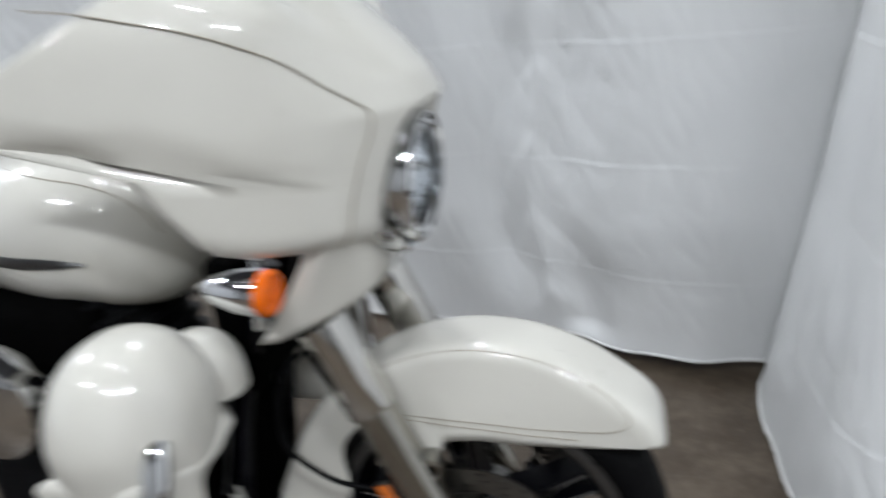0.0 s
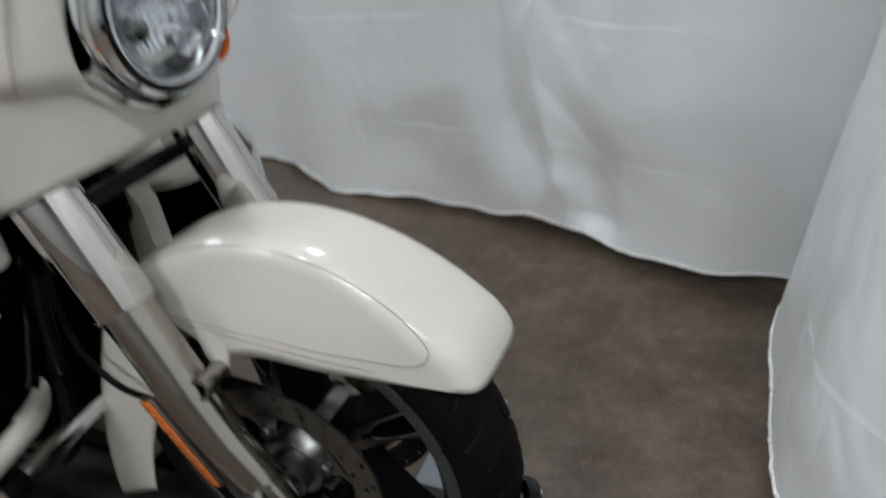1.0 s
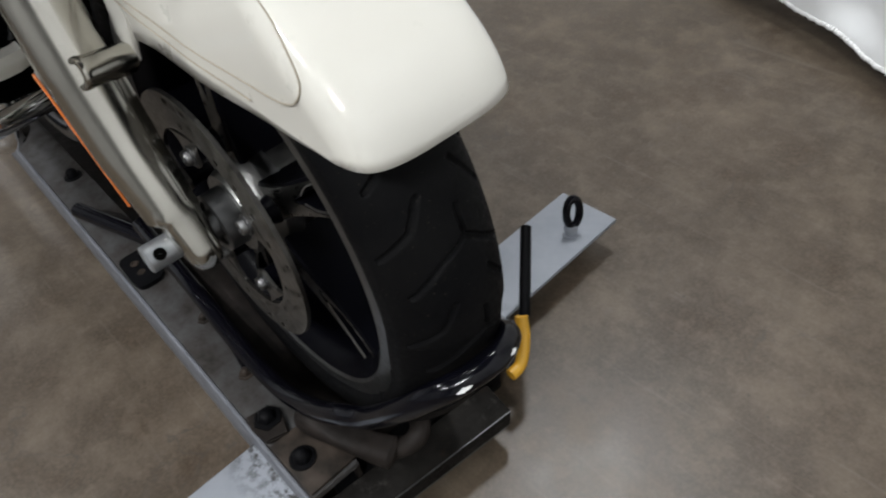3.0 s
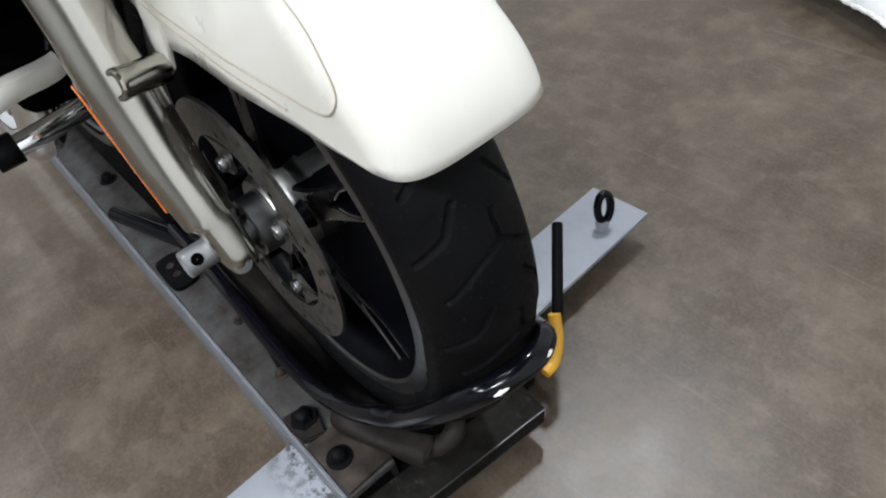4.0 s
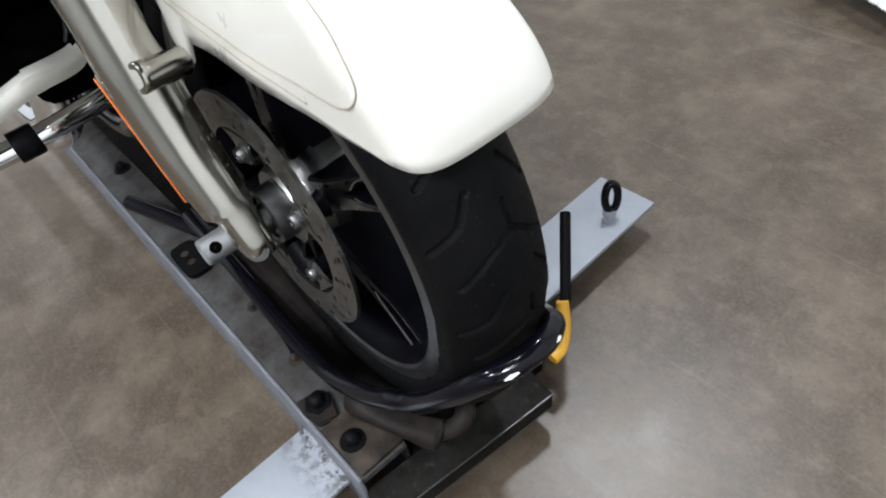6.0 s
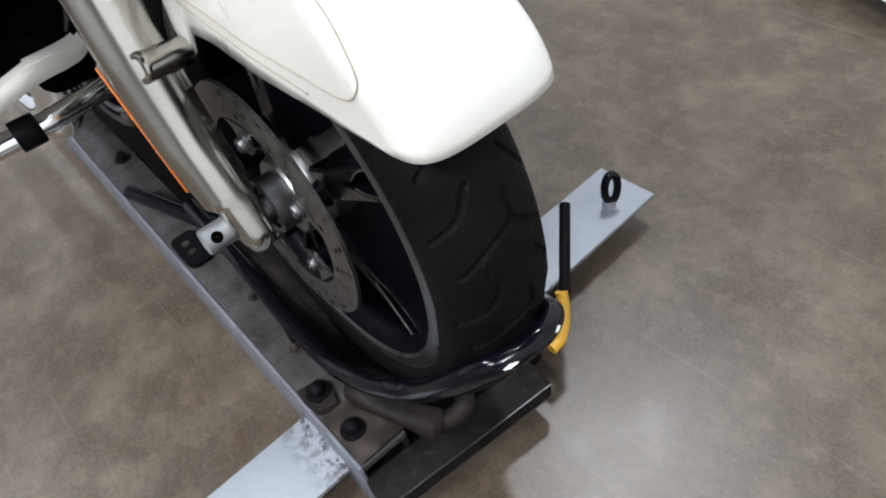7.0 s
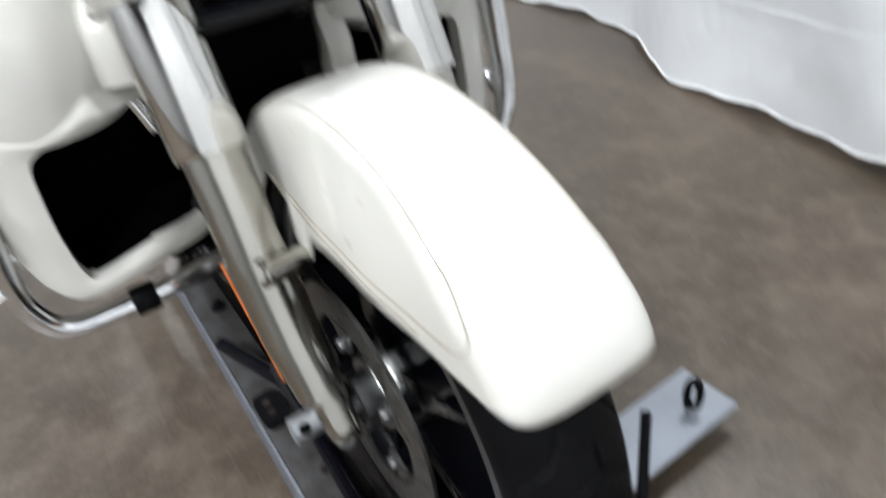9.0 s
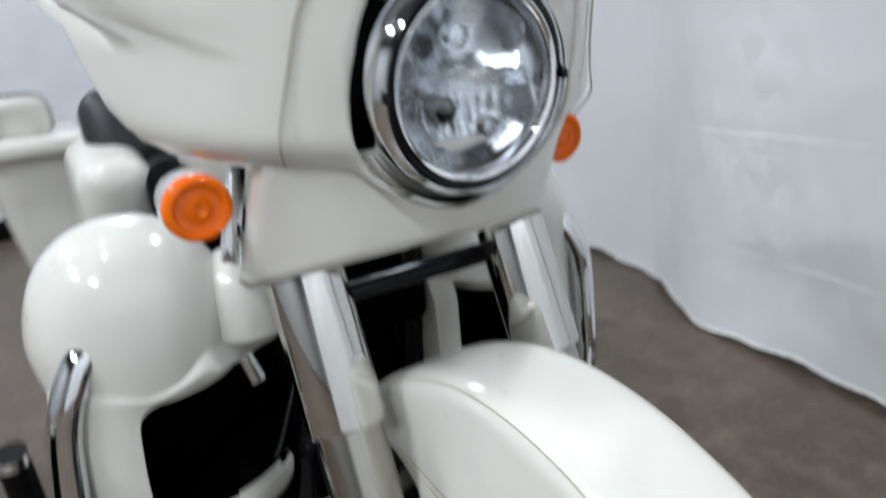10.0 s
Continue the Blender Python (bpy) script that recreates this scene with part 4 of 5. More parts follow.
HL = Vector((-0.052, -0.016, 1.115))


def open_radius(phi):
    """The distance from the headlight's middle to the rim of its opening, phi from straight up."""
    best = [(math.atan2(y, z - HL.z), math.hypot(y, z - HL.z)) for y, z in OPEN]
    return lerp_table([b[0] for b in best], [b[1] for b in best], abs(phi))


bm = bmesh.new()
rows = []
N, M = 144, 46
top_z = 1.47
for k in range(N):
    phi = 2 * math.pi * k / N - math.pi
    ri = open_radius(phi)
    ds, dz = math.sin(phi), math.cos(phi)
    # march out to the lower edge, the top or the rear edge
    ro = ri + 0.001
    while ro < 1.2:
        s, z = ro * ds, HL.z + ro * dz
        if abs(s) > SKIN[-1] - 0.002 or z > top_z - 0.16 * (s / 0.7) ** 2 or z < lerp_table(LOW_S, LOW_Z, abs(s)):
            break
        ro += 0.002
    ro = max(ro, ri + 0.004)
    rows.append([fairing_point((ri + (ro - ri) * q / M) * ds, HL.z + (ri + (ro - ri) * q / M) * dz) for q in range(M + 1)])
rows.append(rows[0])
grid(bm, rows)
bmesh.ops.remove_doubles(bm, verts=bm.verts[:], dist=1e-5)
fairing = part("fairing", bm, PAINT, bike, "pearl white batwing front fairing", angle=60)
sol = fairing.modifiers.new("thickness", "SOLIDIFY")
sol.thickness, sol.offset = 0.005, -1
seam = [(-0.186, 1.054), (-0.184, 1.08), (-0.18, 1.11), (-0.174, 1.142), (-0.1665, 1.18), (-0.159, 1.203), (-0.1545, 1.224), (-0.156, 1.245), (-0.168, 1.262), (-0.187, 1.282), (-0.225, 1.325), (-0.2615, 1.356), (-0.285, 1.376), (-0.305, 1.393), (-0.318, 1.408), (-0.33, 1.418)]
for s in (-1, 1):
    bm = bmesh.new()
    tube(bm, spline([fairing_point(s * arc_of(-y), z, 0.003 + 0.005 * ease(1.14, 1.07, z)) for y, z in seam], 12), 0.0012, 6)
    part("pinstripe", bm, PIN, fairing, "thin bronze pinstripe")

# headlight
hx = Vector((1, 0, -0.10)).normalized()
headlight = None


def ringed(profile, seg=64):
    bm = bmesh.new()
    lathe(bm, profile, HL, hx, seg, caps=False)
    return bm


headlight = part("headlight", ringed([(-0.10, 0.06), (-0.06, 0.1), (-0.012, 0.106), (0.004, 0.1075), (0.012, 0.106), (0.018, 0.1), (0.012, 0.0965), (-0.02, 0.096)]), CHROME, bike, "round chrome-ringed headlight")
part("gasket", ringed([(0.0, 0.0968), (0.012, 0.0965), (0.013, 0.0945), (0.012, 0.091), (0.0, 0.0905)]), BLACK, headlight)
part("trim_ring", ringed([(0.0, 0.0912), (0.0135, 0.091), (0.0165, 0.09), (0.017, 0.0885), (0.0155, 0.086), (0.0145, 0.0845), (0.011, 0.0825), (0.0, 0.0822)]), CHROME, headlight)
for sgn in (-1, 1):
    bm = bmesh.new()
    box(bm, HL + hx * 0.014 + Vector((0, sgn * 0.099, 0)), (0.012, 0.008, 0.011), bevel=0.002)
    part("ring_clip", bm, BLACK, headlight)
bm = bmesh.new()
lathe(bm, [(0.012 + 0.0285 * (1 - (q / 24) ** 2), 0.0828 * q / 24) for q in range(24, 0, -1)] + [(0.0405, 0.0004)], HL, hx, 64, caps=False)
lens = part("lens", bm, LENS, headlight, "clear headlight lens", angle=180)
lens.visible_shadow = False
# two-chamber reflector with fluted facets
d, u, v = frame_of(hx)
rows = []
up = Vector((0, 0, 1))
across = Vector((0, 1, 0))
for q in range(29):
    r = 0.0825 * q / 28
    row = []
    for w in range(120):
        a = 2 * math.pi * w / 120
        yy, zz = r * math.cos(a), r * math.sin(a)
        upper, lower_bowl = (math.hypot(yy, zz - 0.04) / 0.062) ** 2, (math.hypot(yy, zz + 0.03) / 0.072) ** 2
        h = -0.044 + 0.04 * min(1.05, upper if zz > 0.008 else lower_bowl)
        flute = ease(-0.002, -0.03, zz) * ease(0.07, 0.05, r)
        h += 0.003 * abs(math.sin(yy * 330)) * flute
        h += 0.003 * abs(math.sin(math.atan2(zz + 0.01, yy) * 6)) * ease(0.03, 0.065, r)
        row.append(HL + hx * h + across * yy + up * zz)
    rows.append(row)
bm = bmesh.new()
grid(bm, [[p + across * 1e-5 * n for n, p in enumerate(rows[0])]] + rows[1:], closed=True)
part("reflector_bowl", bm, BOWL, headlight, "fluted silver two-chamber reflector", angle=25)
for zc, rr, mat in ((0.04, 0.013, BOWL), (-0.022, 0.0075, CAST)):
    bm = bmesh.new()
    lathe(bm, [(-0.044, rr * 0.6), (-0.03, rr), (-0.02, rr), (-0.014, rr * 0.85), (-0.011, rr * 0.4), (-0.0105, 0.0005)], HL + up * zc - across * (0.018 if mat is CAST else 0.0), hx, 28, caps=False)
    part("bulb_shield", bm, mat, headlight)

# bulb sockets that open in the bowl
for yy, zz, rr in ((-0.016, -0.028, 0.0115), (-0.033, 0.032, 0.0095), (0.036, -0.05, 0.009)):
    bm = bmesh.new()
    lathe(bm, [(-0.05, 0.0005), (-0.046, rr * 0.9), (-0.024, rr * 0.92), (-0.022, rr), (-0.024, rr * 1.15), (-0.045, rr * 1.2)], HL + across * yy + up * zz, hx, 26, caps=False)
    part("bulb_socket", bm, CAST, headlight, "round bulb socket")
    bm = bmesh.new()
    lathe(bm, [(-0.03, 0.0005), (-0.03, rr * 0.9)], HL + across * yy + up * zz, hx, 20, caps=False)
    part("socket_hole", bm, MATT, headlight)

# nacelle ring behind the gap
bm = bmesh.new()
lathe(bm, [(-0.05, 0.1), (-0.055, 0.13), (-0.10, 0.14), (-0.10, 0.05)], HL + Vector((-0.03, 0, 0.006)), (1, 0, 0), 40)
part("headlight_housing", bm, MATT, bike)
bm = bmesh.new()
rows = []
for k in range(41):
    a = math.radians(117 + 126 * k / 40)
    row = []
    for h, r in ((-0.05, 0.123), (-0.028, 0.124), (-0.018, 0.121), (-0.012, 0.116), (-0.018, 0.112), (-0.03, 0.108)):
        row.append(HL + Vector((h, r * math.sin(a), r * math.cos(a))))
    rows.append(row)
grid(bm, rows)
part("nacelle_trim", bm, CHROME, bike, "chrome trim under the headlight")

# painted skirt across the fork tops
bm = bmesh.new()
rows = []
for k in range(41):
    f = -1 + 2 * k / 40
    y = 0.004 + 0.2 * f
    edge = abs(f)
    x_low = -0.12 - 0.135 * edge**4
    x_up = fairing_x(y, 1.05) - 0.022
    zl = 0.949 + 0.345 * (x_low + 0.12)
    zu = 1.06
    row = []
    for q in range(11):
        g = q / 10
        row.append(Vector((x_low + (x_up - x_low) * g**0.9, y * (1 - 0.03 * g), zl + (zu - zl) * g)))
    rows.append(row)
left = [[p + Vector((-0.009 * (i + 1), 0.002 * (i + 1) * -1, 0)) for p in rows[0]] for i in range(3)]
right = [[p + Vector((-0.009 * (i + 1), 0.002 * (i + 1), 0)) for p in rows[-1]] for i in range(3)]
grid(bm, left[::-1] + rows + right)
skirt = part("fairing_skirt", bm, PAINT, bike, "cream white fork-top skirt under the headlight", angle=50)
sol = skirt.modifiers.new("thickness", "SOLIDIFY")
sol.thickness = 0.004


def signal(s):
    c = Vector((-0.232, s * 0.243, 1.012))
    ax = Vector((1, 0, -0.06)).normalized()
    bm = bmesh.new()
    lathe(bm, [(-0.105, 0.0005), (-0.1, 0.009), (-0.075, 0.022), (-0.035, 0.033), (-0.006, 0.036), (0.002, 0.036), (0.003, 0.032)], c, ax, 36, caps=False)
    body = part("turn_signal", bm, CHROME, bike, "chrome bullet turn signal with amber lens")
    bm = bmesh.new()
    lathe(bm, [(-0.004, 0.0345), (0.006, 0.0355), (0.013, 0.0345), (0.0165, 0.0315), (0.0175, 0.0285), (0.016, 0.0255), (0.0125, 0.0235), (0.011, 0.019), (0.0115, 0.0145), (0.0145, 0.0115), (0.016, 0.008), (0.0135, 0.0055), (0.0125, 0.0005)], c, ax, 40, caps=False)
    part("lens", bm, AMBER, body, "ribbed amber lens")
    bm = bmesh.new()
    lathe(bm, [(-0.03, 0.0005), (-0.02, 0.02), (-0.004, 0.033)], c, ax, 24, caps=False)
    part("lens_back", bm, BOWL, body)
    bm = bmesh.new()
    tube(bm, spline([c + Vector((-0.05, -s * 0.02, -0.01)), c + Vector((-0.05, -s * 0.04, -0.03)), c + Vector((-0.045, -s * 0.05, -0.06)), c + Vector((-0.04, -s * 0.045, -0.085))], 5), 0.009, 12)
    part("stalk", bm, CHROME, body)
    bm = bmesh.new()
    box(bm, c + Vector((-0.035, -s * 0.045, -0.025)), (0.012, 0.02, 0.11), pose(0, 0, 0, s * 14, 0, 0), bevel=0.004)
    part("bracket", bm, CHROME, body)


for s in (-1, 1):
    signal(s)

# lower fairings with their square vents, about the body's own middle
BY = -0.02


def lower(s):
    def P(x, y, z):
        return Vector((x, s * y + BY * (s + 1) / 5, z))

    # glove-box dome
    def dome(name, cx, cy, ax, ay, z0, z1, parent, label, lean=0.0):
        bm = bmesh.new()
        rows, n = [], 34
        for i in range(n + 1):
            f = math.sin(math.pi / 2 * i / n)
            z = z0 + (z1 - z0) * f
            h = max(0.004, 1 - f**2.9) ** 0.4545
            row = []
            for k in range(48):
                a = 2 * math.pi * k / 48
                c, sn = math.cos(a), math.sin(a)
                row.append(P(cx + lean * f + ax * h * math.copysign(abs(c) ** 0.9, c), cy + ay * h * (1 - 0.1 * ease(z0 + 0.09, z0 - 0.01, z)) * math.copysign(abs(sn) ** 0.9, sn), z))
            rows.append(row)
        vs = grid(bm, rows, closed=True)
        bm.faces.new(vs[0])
        bm.faces.new(vs[-1])
        return part(name, bm, PAINT, parent, label, angle=50)

    box_part = dome("glove_box", -0.464, 0.3, 0.1215, 0.1325, 0.757, 0.972, bike, "domed pearl white glove box", 0.014)
    dome("inner_pod", -0.417, 0.17, 0.07, 0.062, 0.8, 0.908, box_part, "")
    # vent frame, open towards the forks
    bm = bmesh.new()
    outer = spline([(0, 0.125, 0.833), (0, 0.152, 0.83), (0, 0.2, 0.823), (0, 0.231, 0.814), (0, 0.249, 0.797), (0, 0.264, 0.784), (0, 0.285, 0.774), (0, 0.317, 0.769), (0, 0.366, 0.785), (0, 0.416, 0.785), (0, 0.413, 0.729), (0, 0.404, 0.66), (0, 0.393, 0.597), (0, 0.376, 0.558), (0, 0.342, 0.533), (0, 0.26, 0.535), (0, 0.17, 0.559), (0, 0.14, 0.585)], 4)
    inner = spline([(0, 0.125, 0.795), (0, 0.15, 0.791), (0, 0.18, 0.785), (0, 0.21, 0.778), (0, 0.232, 0.773), (0, 0.252, 0.769), (0, 0.272, 0.764), (0, 0.296, 0.759), (0, 0.318, 0.753), (0, 0.331, 0.738), (0, 0.335, 0.7), (0, 0.337, 0.65), (0, 0.335, 0.6), (0, 0.33, 0.572), (0, 0.316, 0.559), (0, 0.25, 0.571), (0, 0.17, 0.591), (0, 0.146, 0.61)], 4)

    if s > 0:
        outer += spline([(0, 0.14, 0.59), (0, 0.115, 0.65), (0, 0.11, 0.75), (0, 0.112, 0.815), (0, 0.125, 0.833)], 4)[1:]
        inner += spline([(0, 0.146, 0.617), (0, 0.147, 0.66), (0, 0.147, 0.72), (0, 0.147, 0.775), (0, 0.15, 0.793)], 4)[1:]

    def fx(y, z):
        dip = min(0.02, 0.1215 * (1 - (1 - (min(0.1, max(0, 0.3 - y)) / 0.1325) ** 2.2) ** 0.4545)) * ease(0.765, 0.805, z)
        return -dip - 0.3425 - 0.105 * (1 - (max(0.0, 1 - (max(0, y - 0.3) / 0.126) ** 2.2)) ** 0.4545) - 0.15 * max(0, 0.2 - y)

    def back(p):
        d = 1.4 * max(0.0, 0.225 - p.y) ** 1.1
        return Vector((-d, p.y + (p.y - 0.34) / 0.867 * d, p.z - (1.17 - p.z) / 0.867 * d))

    if s < 0:
        outer = [o.lerp(Vector((0, i.y + 0.004, i.z - 0.027)), ease(0.32, 0.25, i.y)) if o.z < 0.7 else o for o, i in zip(outer, inner)]
        outer, inner = [back(p) for p in outer], [back(p) for p in inner]
    else:
        outer, inner = [Vector((0, p.y, p.z)) for p in outer], [Vector((0, p.y, p.z)) for p in inner]
    ring = []
    for o, i in zip(outer, inner):
        row = [P(fx(i.y, i.z) + i.x - 0.03, i.y, i.z), P(fx(i.y, i.z) + i.x - 0.007, i.y, i.z)]
        for q in range(5):
            g = q / 4
            y, z = i.y + (o.y - i.y) * g, i.z + (o.z - i.z) * g
            row.append(P(fx(y, z) + i.x + (o.x - i.x) * g + 0.004 * math.sin(math.pi * g), y, z))
        row.append(P(fx(o.y, o.z) + o.x - 0.02, o.y * 0.997, o.z))
        row.append(P(fx(o.y, o.z) + o.x - 0.15, o.y, o.z))
        ring.append(row)
    grid(bm, ring)
    fr = part("lower_fairing", bm, PAINT, bike, "pearl white lower fairing round a black vent", angle=50)
    # liner and screen: the vent's inner shade is put in as black colour
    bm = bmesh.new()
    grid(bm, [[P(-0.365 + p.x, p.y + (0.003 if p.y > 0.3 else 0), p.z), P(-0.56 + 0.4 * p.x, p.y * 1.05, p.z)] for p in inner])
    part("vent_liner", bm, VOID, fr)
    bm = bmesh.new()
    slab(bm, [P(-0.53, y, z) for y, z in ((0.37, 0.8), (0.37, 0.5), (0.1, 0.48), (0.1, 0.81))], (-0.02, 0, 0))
    part("vent_screen", bm, VOID, fr, "vent interior with its shade painted black")
    if s > 0:
        return
    bm = bmesh.new()
    tube(bm, spline([P(-0.44, 0.075, 0.735), P(-0.445, 0.1, 0.68), P(-0.45, 0.118, 0.63), P(-0.46, 0.148, 0.55), P(-0.47, 0.19, 0.52)], 5), 0.0035, 10)
    part("vent_cable", bm, EDGE, fr, "thin grey cable beside the vent")
    bm = bmesh.new()
    tube(bm, [P(-0.43, 0.18, 0.765), P(-0.425, 0.163, 0.708)], 0.0155, 16)
    part("vent_pipe", bm, CHROME, fr, "short chrome pipe inside the vent")


for s in (-1, 1):
    lower(s)

# engine guard of chromed tube
guard = []
for s in (-1, 1):
    bm = bmesh.new()
    path = spline([(-0.45, s * 0.32, 0.828), (-0.395, s * 0.345, 0.841), (-0.372, s * 0.372, 0.831), (-0.366, s * 0.397, 0.788), (-0.37, s * 0.411, 0.74), (-0.374, s * 0.42, 0.66), (-0.376, s * 0.425, 0.59), (-0.373, s * 0.418, 0.535), (-0.372, s * 0.39, 0.492),
                     (-0.37, s * 0.33, 0.483), (-0.375, s * 0.24, 0.482), (-0.385, s * 0.12, 0.486), (-0.39, 0, 0.49)], 6)
    tube(bm, path, [0.0205 - 0.004 * ease(30, 48, u) for u in range(len(path))], 18)
    g = part("engine_guard", bm, CHROME, bike, "chromed tubular engine guard")
    bm = bmesh.new()
    lathe(bm, [(-0.018, 0.0215), (-0.016, 0.023), (0.016, 0.023), (0.018, 0.0215)], (-0.372, s * 0.275, 0.4825), (0, 1, 0), 24)
    part("rubber_band", bm, MATT, g)
    bm = bmesh.new()
    lathe(bm, [(-0.016, 0.018), (-0.014, 0.0225), (0.014, 0.0225), (0.016, 0.018)], (-0.386, s * 0.424, 0.6), (-0.1, s * 0.15, -1), 20)
    part("clamp", bm, CHROME, g, "chrome highway-peg clamp")
    if s < 0:
        bm = bmesh.new()
        tube(bm, [(-0.386, -0.43, 0.6), (-0.38, -0.455, 0.598)], 0.011, 12)
        tube(bm, [(-0.38, -0.452, 0.58), (-0.376, -0.455, 0.62)], 0.013, 12)
        lathe(bm, [(-0.02, 0.004), (-0.018, 0.019), (-0.004, 0.022), (0.012, 0.022), (0.02, 0.016), (0.022, 0.003)], (-0.378, -0.452, 0.596), (0.4, -0.8, 0.2), 20)
        lathe(bm, [(-0.014, 0.004), (-0.013, 0.013), (0.013, 0.013), (0.014, 0.004)], (-0.366, -0.443, 0.585), (0.7, 0.3, 0.4), 6)
        part("peg_mount", bm, CHROME, g)
        bm = bmesh.new()
        tube(bm, [(-0.372, -0.46, 0.625), (-0.345, -0.465, 0.745)], 0.0175, 16)
        peg = part("highway_peg", bm, MATT, g, "folded-up black rubber highway peg with chrome cap")
        bm = bmesh.new()
        tube(bm, [(-0.345, -0.465, 0.744), (-0.342, -0.4655, 0.757)], 0.0185, 16)
        part("peg_cap", bm, CHROME, peg)

# frame, oil cooler and engine behind the wheel
bm = bmesh.new()
for s in (-1, 1):
    tube(bm, spline([(-0.33, s * 0.05, 0.98), (-0.42, s * 0.09, 0.7), (-0.48, s * 0.1, 0.42), (-0.6, s * 0.11, 0.31), (-0.9, s * 0.12, 0.3)], 6), 0.02, 12)
part("frame", bm, BLACK, bike, "black tubular frame cradle")
# plain blocks, coloured black for the deep shade between the forks
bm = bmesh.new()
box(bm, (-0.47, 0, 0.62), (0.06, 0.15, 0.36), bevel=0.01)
part("oil_cooler", bm, VOID, bike, "plain oil cooler block with its shade painted black")
# added block: fills the gap below the lower fairings with painted shade
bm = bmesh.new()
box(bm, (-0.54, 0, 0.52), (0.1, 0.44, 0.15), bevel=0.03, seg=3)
part("shade_block", bm, VOID, bike, "added black block for the shade low before the engine")
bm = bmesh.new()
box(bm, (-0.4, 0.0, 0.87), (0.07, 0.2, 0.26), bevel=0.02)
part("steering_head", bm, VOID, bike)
bm = bmesh.new()
lathe(bm, [(0, 0.11), (0.34, 0.11)], (-0.61, 0, 0.6), (-0.3, 0, 1), 24)
cylinder = part("front_cylinder", bm, MATT, bike, "finned engine cylinder")
for k in range(9):
    z = 0.62 + 0.035 * k
    bm = bmesh.new()
    lathe(bm, [(0, 0.125), (0.002, 0.135), (0.008, 0.135), (0.01, 0.125)], (-0.62 - 0.3 * (z - 0.6), 0, z), (-0.3, 0, 1), 24)
    part("fin", bm, MATT, cylinder)
bm = bmesh.new()
box(bm, (-0.8, 0, 0.48), (0.5, 0.28, 0.26), bevel=0.05, seg=4)
part("crankcase", bm, MATT, bike)
# block coloured black for the shade in the engine bay
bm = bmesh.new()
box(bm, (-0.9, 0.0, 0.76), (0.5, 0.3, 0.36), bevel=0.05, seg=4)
part("rear_cylinder", bm, VOID, bike, "engine cylinder and rocker cover block with its shade painted black")
bm = bmesh.new()
lathe(bm, [(0, 0.11), (0.02, 0.112), (0.05, 0.1), (0.06, 0.07), (0.064, 0.0005)], (-0.82, -0.2, 0.78), (0, -1, 0), 40)
part("air_cleaner", bm, CHROME, bike, "round chrome air cleaner cover")
bm = bmesh.new()
tube(bm, spline([(-0.6, -0.12, 0.62), (-0.56, -0.18, 0.5), (-0.62, -0.21, 0.36), (-0.9, -0.22, 0.3), (-1.9, -0.24, 0.33)], 6), 0.036, 16)
part("exhaust", bm, CHROME, bike, "chrome exhaust pipe")
bm = bmesh.new()
tube(bm, spline([(-0.2, -0.1, 0.88), (-0.3, -0.12, 0.8), (-0.33, -0.12, 0.66), (-0.24, -0.14, 0.6), (-0.14, -0.14, 0.58), (-0.1, -0.13, 0.52)], 6), 0.005, 8)
part("brake_hose", bm, MATT, bike, "black brake hose")

# fuel tank
bm = bmesh.new()
rows = []


def tank_section(x):
    """Half-width, half-height and middle height of the tank at x."""
    f = (max(0.0, -0.475 - x) / 0.55) ** 0.625
    g = min(1, f**1.6 / 0.34)
    rise = 1 - (1 - g) ** 2.2
    return 0.02 + 0.142 * rise**0.6 - 0.06 * ease(0.6, 1, f), 0.05 + 0.104 * rise**0.55 - 0.03 * ease(0.6, 1, f), 1.043 - 0.02 * (1 - g)


def tank_side(x, z):
    w, h, zc = tank_section(x)
    return w * math.sqrt(max(0.02, 1 - ((z - zc) / h) ** 2))


for i in range(41):
    x = -0.475 - 0.55 * (i / 40) ** 1.6
    w, h, zc = tank_section(x)
    rows.append([Vector((x, w * math.cos(a), zc + h * math.sin(a))) for a in (2 * math.pi * u / 44 for u in range(44))])
vs = grid(bm, rows, closed=True)
bm.faces.new(vs[0])
bm.faces.new(vs[-1])
tank = part("fuel_tank", bm, PAINT, bike, "pearl white teardrop fuel tank with a silver badge")
for s in (-1, 1):
    bm = bmesh.new()
    rows = []
    for q in range(21):
        x = -0.606 - 0.2 * q / 20
        half = 0.002 + 0.012 * min(1, q / 9) - 0.003 * ease(5, 9, q)
        zm = 1.02 + 0.006 * q / 20
        rows.append([Vector((x, s * (tank_side(x, zm + half * v) + d), zm + half * v)) for v, d in ((-1, -0.002), (-1, 0.002), (0, 0.005), (1, 0.002), (1, -0.002))])
    grid(bm, rows)
    part("badge", bm, EDGE, tank, "dark silver blade-shaped badge")
    bm = bmesh.new()
    tube(bm, [Vector((p.x, s * (tank_side(p.x, p.z) + 0.0006), p.z)) for p in spline([(-0.78, 0, 1.172), (-0.7, 0, 1.16), (-0.62, 0, 1.148), (-0.56, 0, 1.125), (-0.52, 0, 1.09), (-0.5, 0, 1.05)], 6)], 0.0012, 6)
    part("pinstripe", bm, PIN, tank, "thin bronze pinstripe")

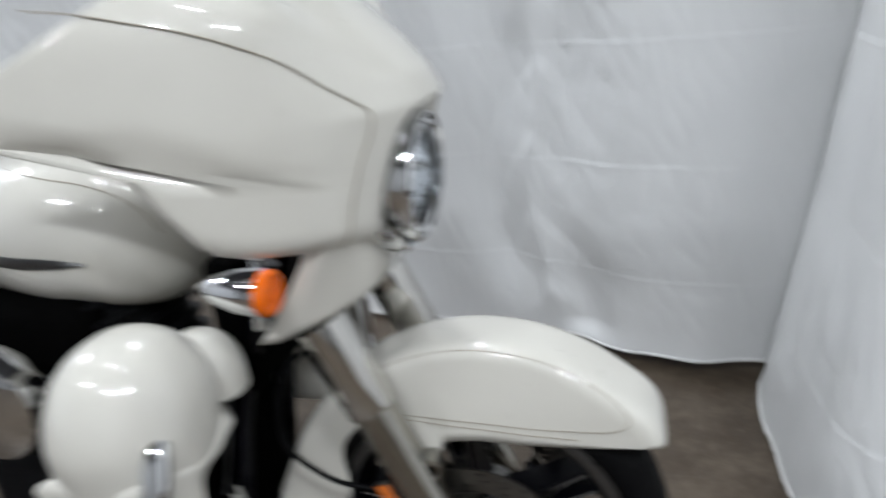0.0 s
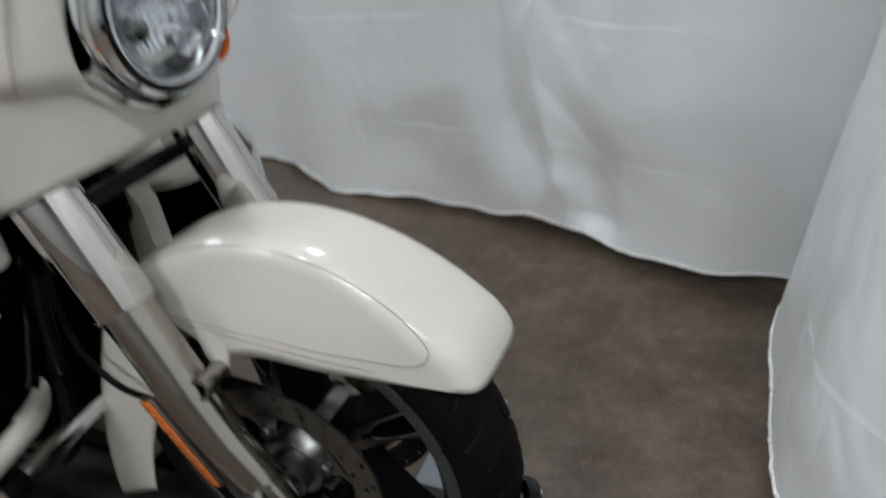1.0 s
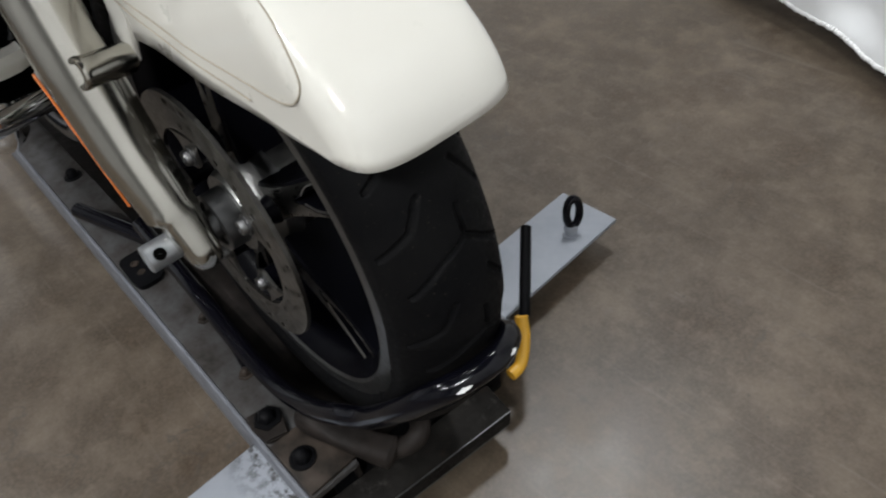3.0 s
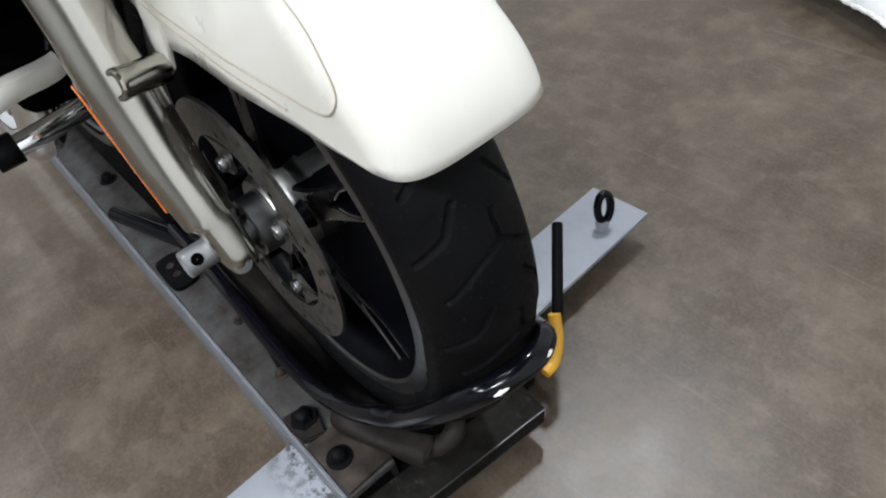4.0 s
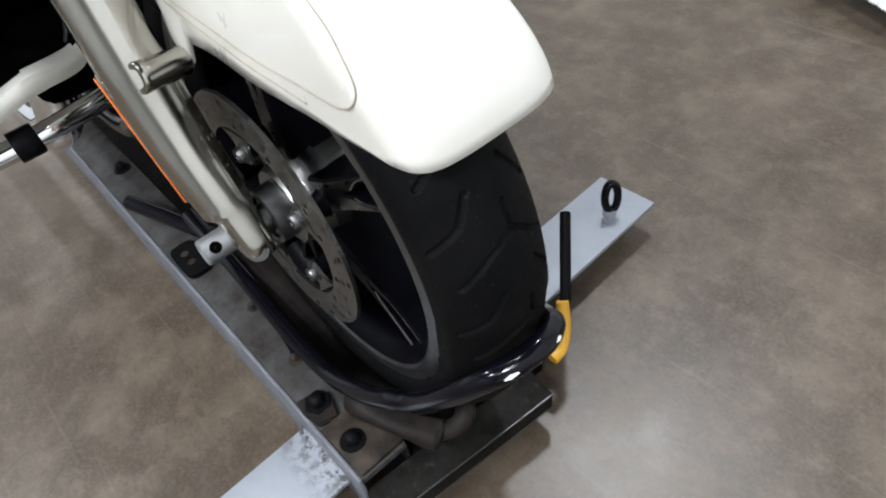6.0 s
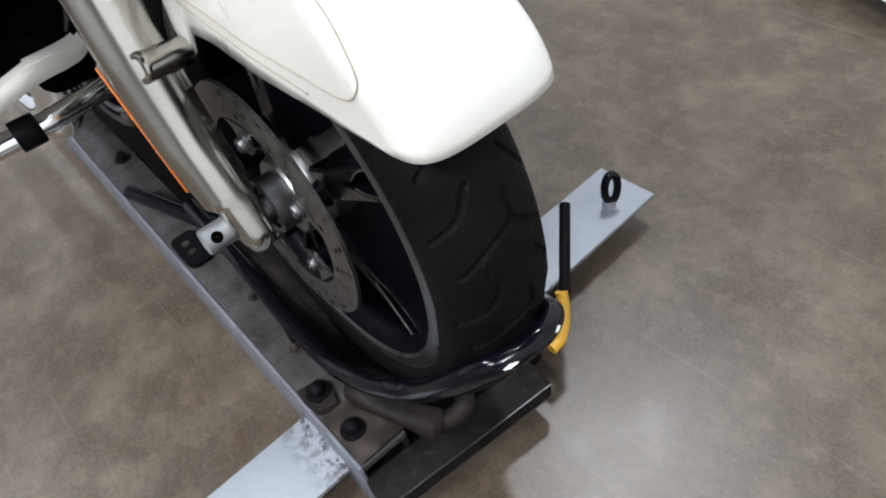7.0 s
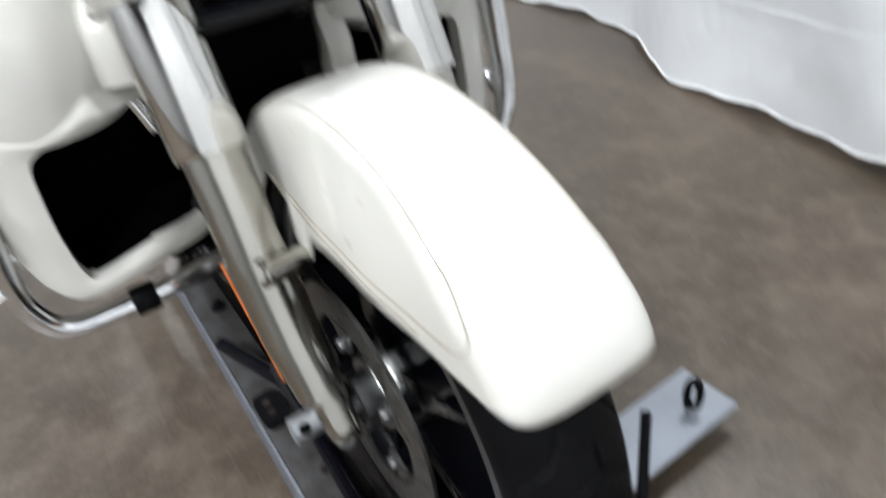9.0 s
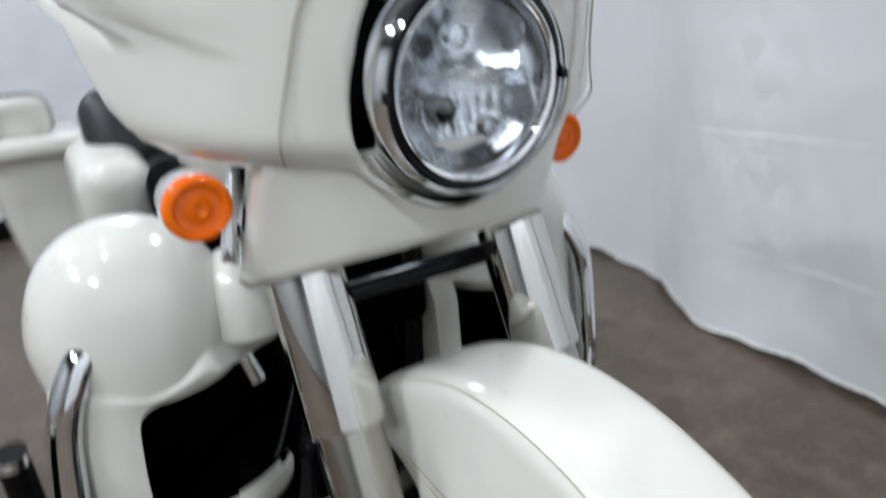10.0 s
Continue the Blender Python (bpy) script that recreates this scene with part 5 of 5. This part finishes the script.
# seat, trunk and saddlebag seen past the fairing
bm = bmesh.new()
box(bm, (-1.25, 0, 0.86), (0.7, 0.3, 0.14), bevel=0.06, seg=5)
part("seat", bm, SEAT, bike, "black vinyl seat")
bm = bmesh.new()
box(bm, (-1.33, -0.06, 0.99), (0.14, 0.34, 0.2), pose(0, 0, 0, 0, -14, 0), bevel=0.06, seg=5)
part("backrest", bm, SEAT, bike, "black rider backrest pad")
for s in (-1, 1):
    bm = bmesh.new()
    tub = []
    for q in range(9):
        z = 0.93 - 0.3 * q / 8
        w, l = 0.126 - 0.028 * (q / 8) ** 1.3, 0.3 - 0.03 * q / 8 - 0.004 * (q == 4)
        tub.append([Vector((-1.87 + l * math.copysign(abs(math.cos(a)) ** 0.35, math.cos(a)), s * (0.33 - 0.02 * q / 8) + w * math.copysign(abs(math.sin(a)) ** 0.4, math.sin(a)), z)) for a in (2 * math.pi * u / 40 for u in range(40))])
    vs = grid(bm, tub, closed=True)
    bm.faces.new(vs[0])
    bm.faces.new(vs[-1])
    bag = part("saddlebag", bm, PAINT, bike, "pearl white hard saddlebag with chrome lid rail", angle=30)
    bm = bmesh.new()
    box(bm, (-1.865, s * 0.33, 0.95), (0.635, 0.275, 0.055), bevel=0.022, seg=4)
    part("bag_lid", bm, PAINT, bag)
    bm = bmesh.new()
    box(bm, (-1.84, s * 0.338, 1.015), (0.42, 0.146, 0.13), bevel=0.04, seg=5)
    part("lid_pod", bm, PAINT, bag)
    bm = bmesh.new()
    corner = [(0.41, 1.055), (0.41, 0.995), (0.393, 0.974), (0.34, 0.968), (0.288, 0.974), (0.268, 0.995), (0.268, 1.055), (0.288, 1.078), (0.34, 1.083), (0.393, 1.078), (0.41, 1.055)]
    tube(bm, spline([(-1.612, s * y, z) for y, z in corner], 5), 0.0065, 10)
    part("lid_rail", bm, CHROME, bag, "chrome luggage rail")
    bm = bmesh.new()
    box(bm, (-1.28, s * 0.2, 0.87), (0.3, 0.16, 0.2), pose(0, 0, 0, 0, 10, 0), bevel=0.06, seg=5)
    part("side_cover", bm, PAINT, bike, "pearl white side cover")
bm = bmesh.new()
lathe(bm, [(-0.065, 0.2), (-0.075, 0.25), (-0.06, 0.3), (0, 0.32), (0.06, 0.3), (0.075, 0.25), (0.065, 0.2)], (-1.63, 0, 0.445), (0, 1, 0), 60, caps=False)
part("rear_tyre", bm, RUBBER, bike)
bm = bmesh.new()
lathe(bm, [(-0.06, 0.205), (-0.03, 0.19), (-0.03, 0.0005)], (-1.63, 0, 0.445), (0, 1, 0), 40, caps=False)
part("rear_wheel", bm, WHEEL, bike)
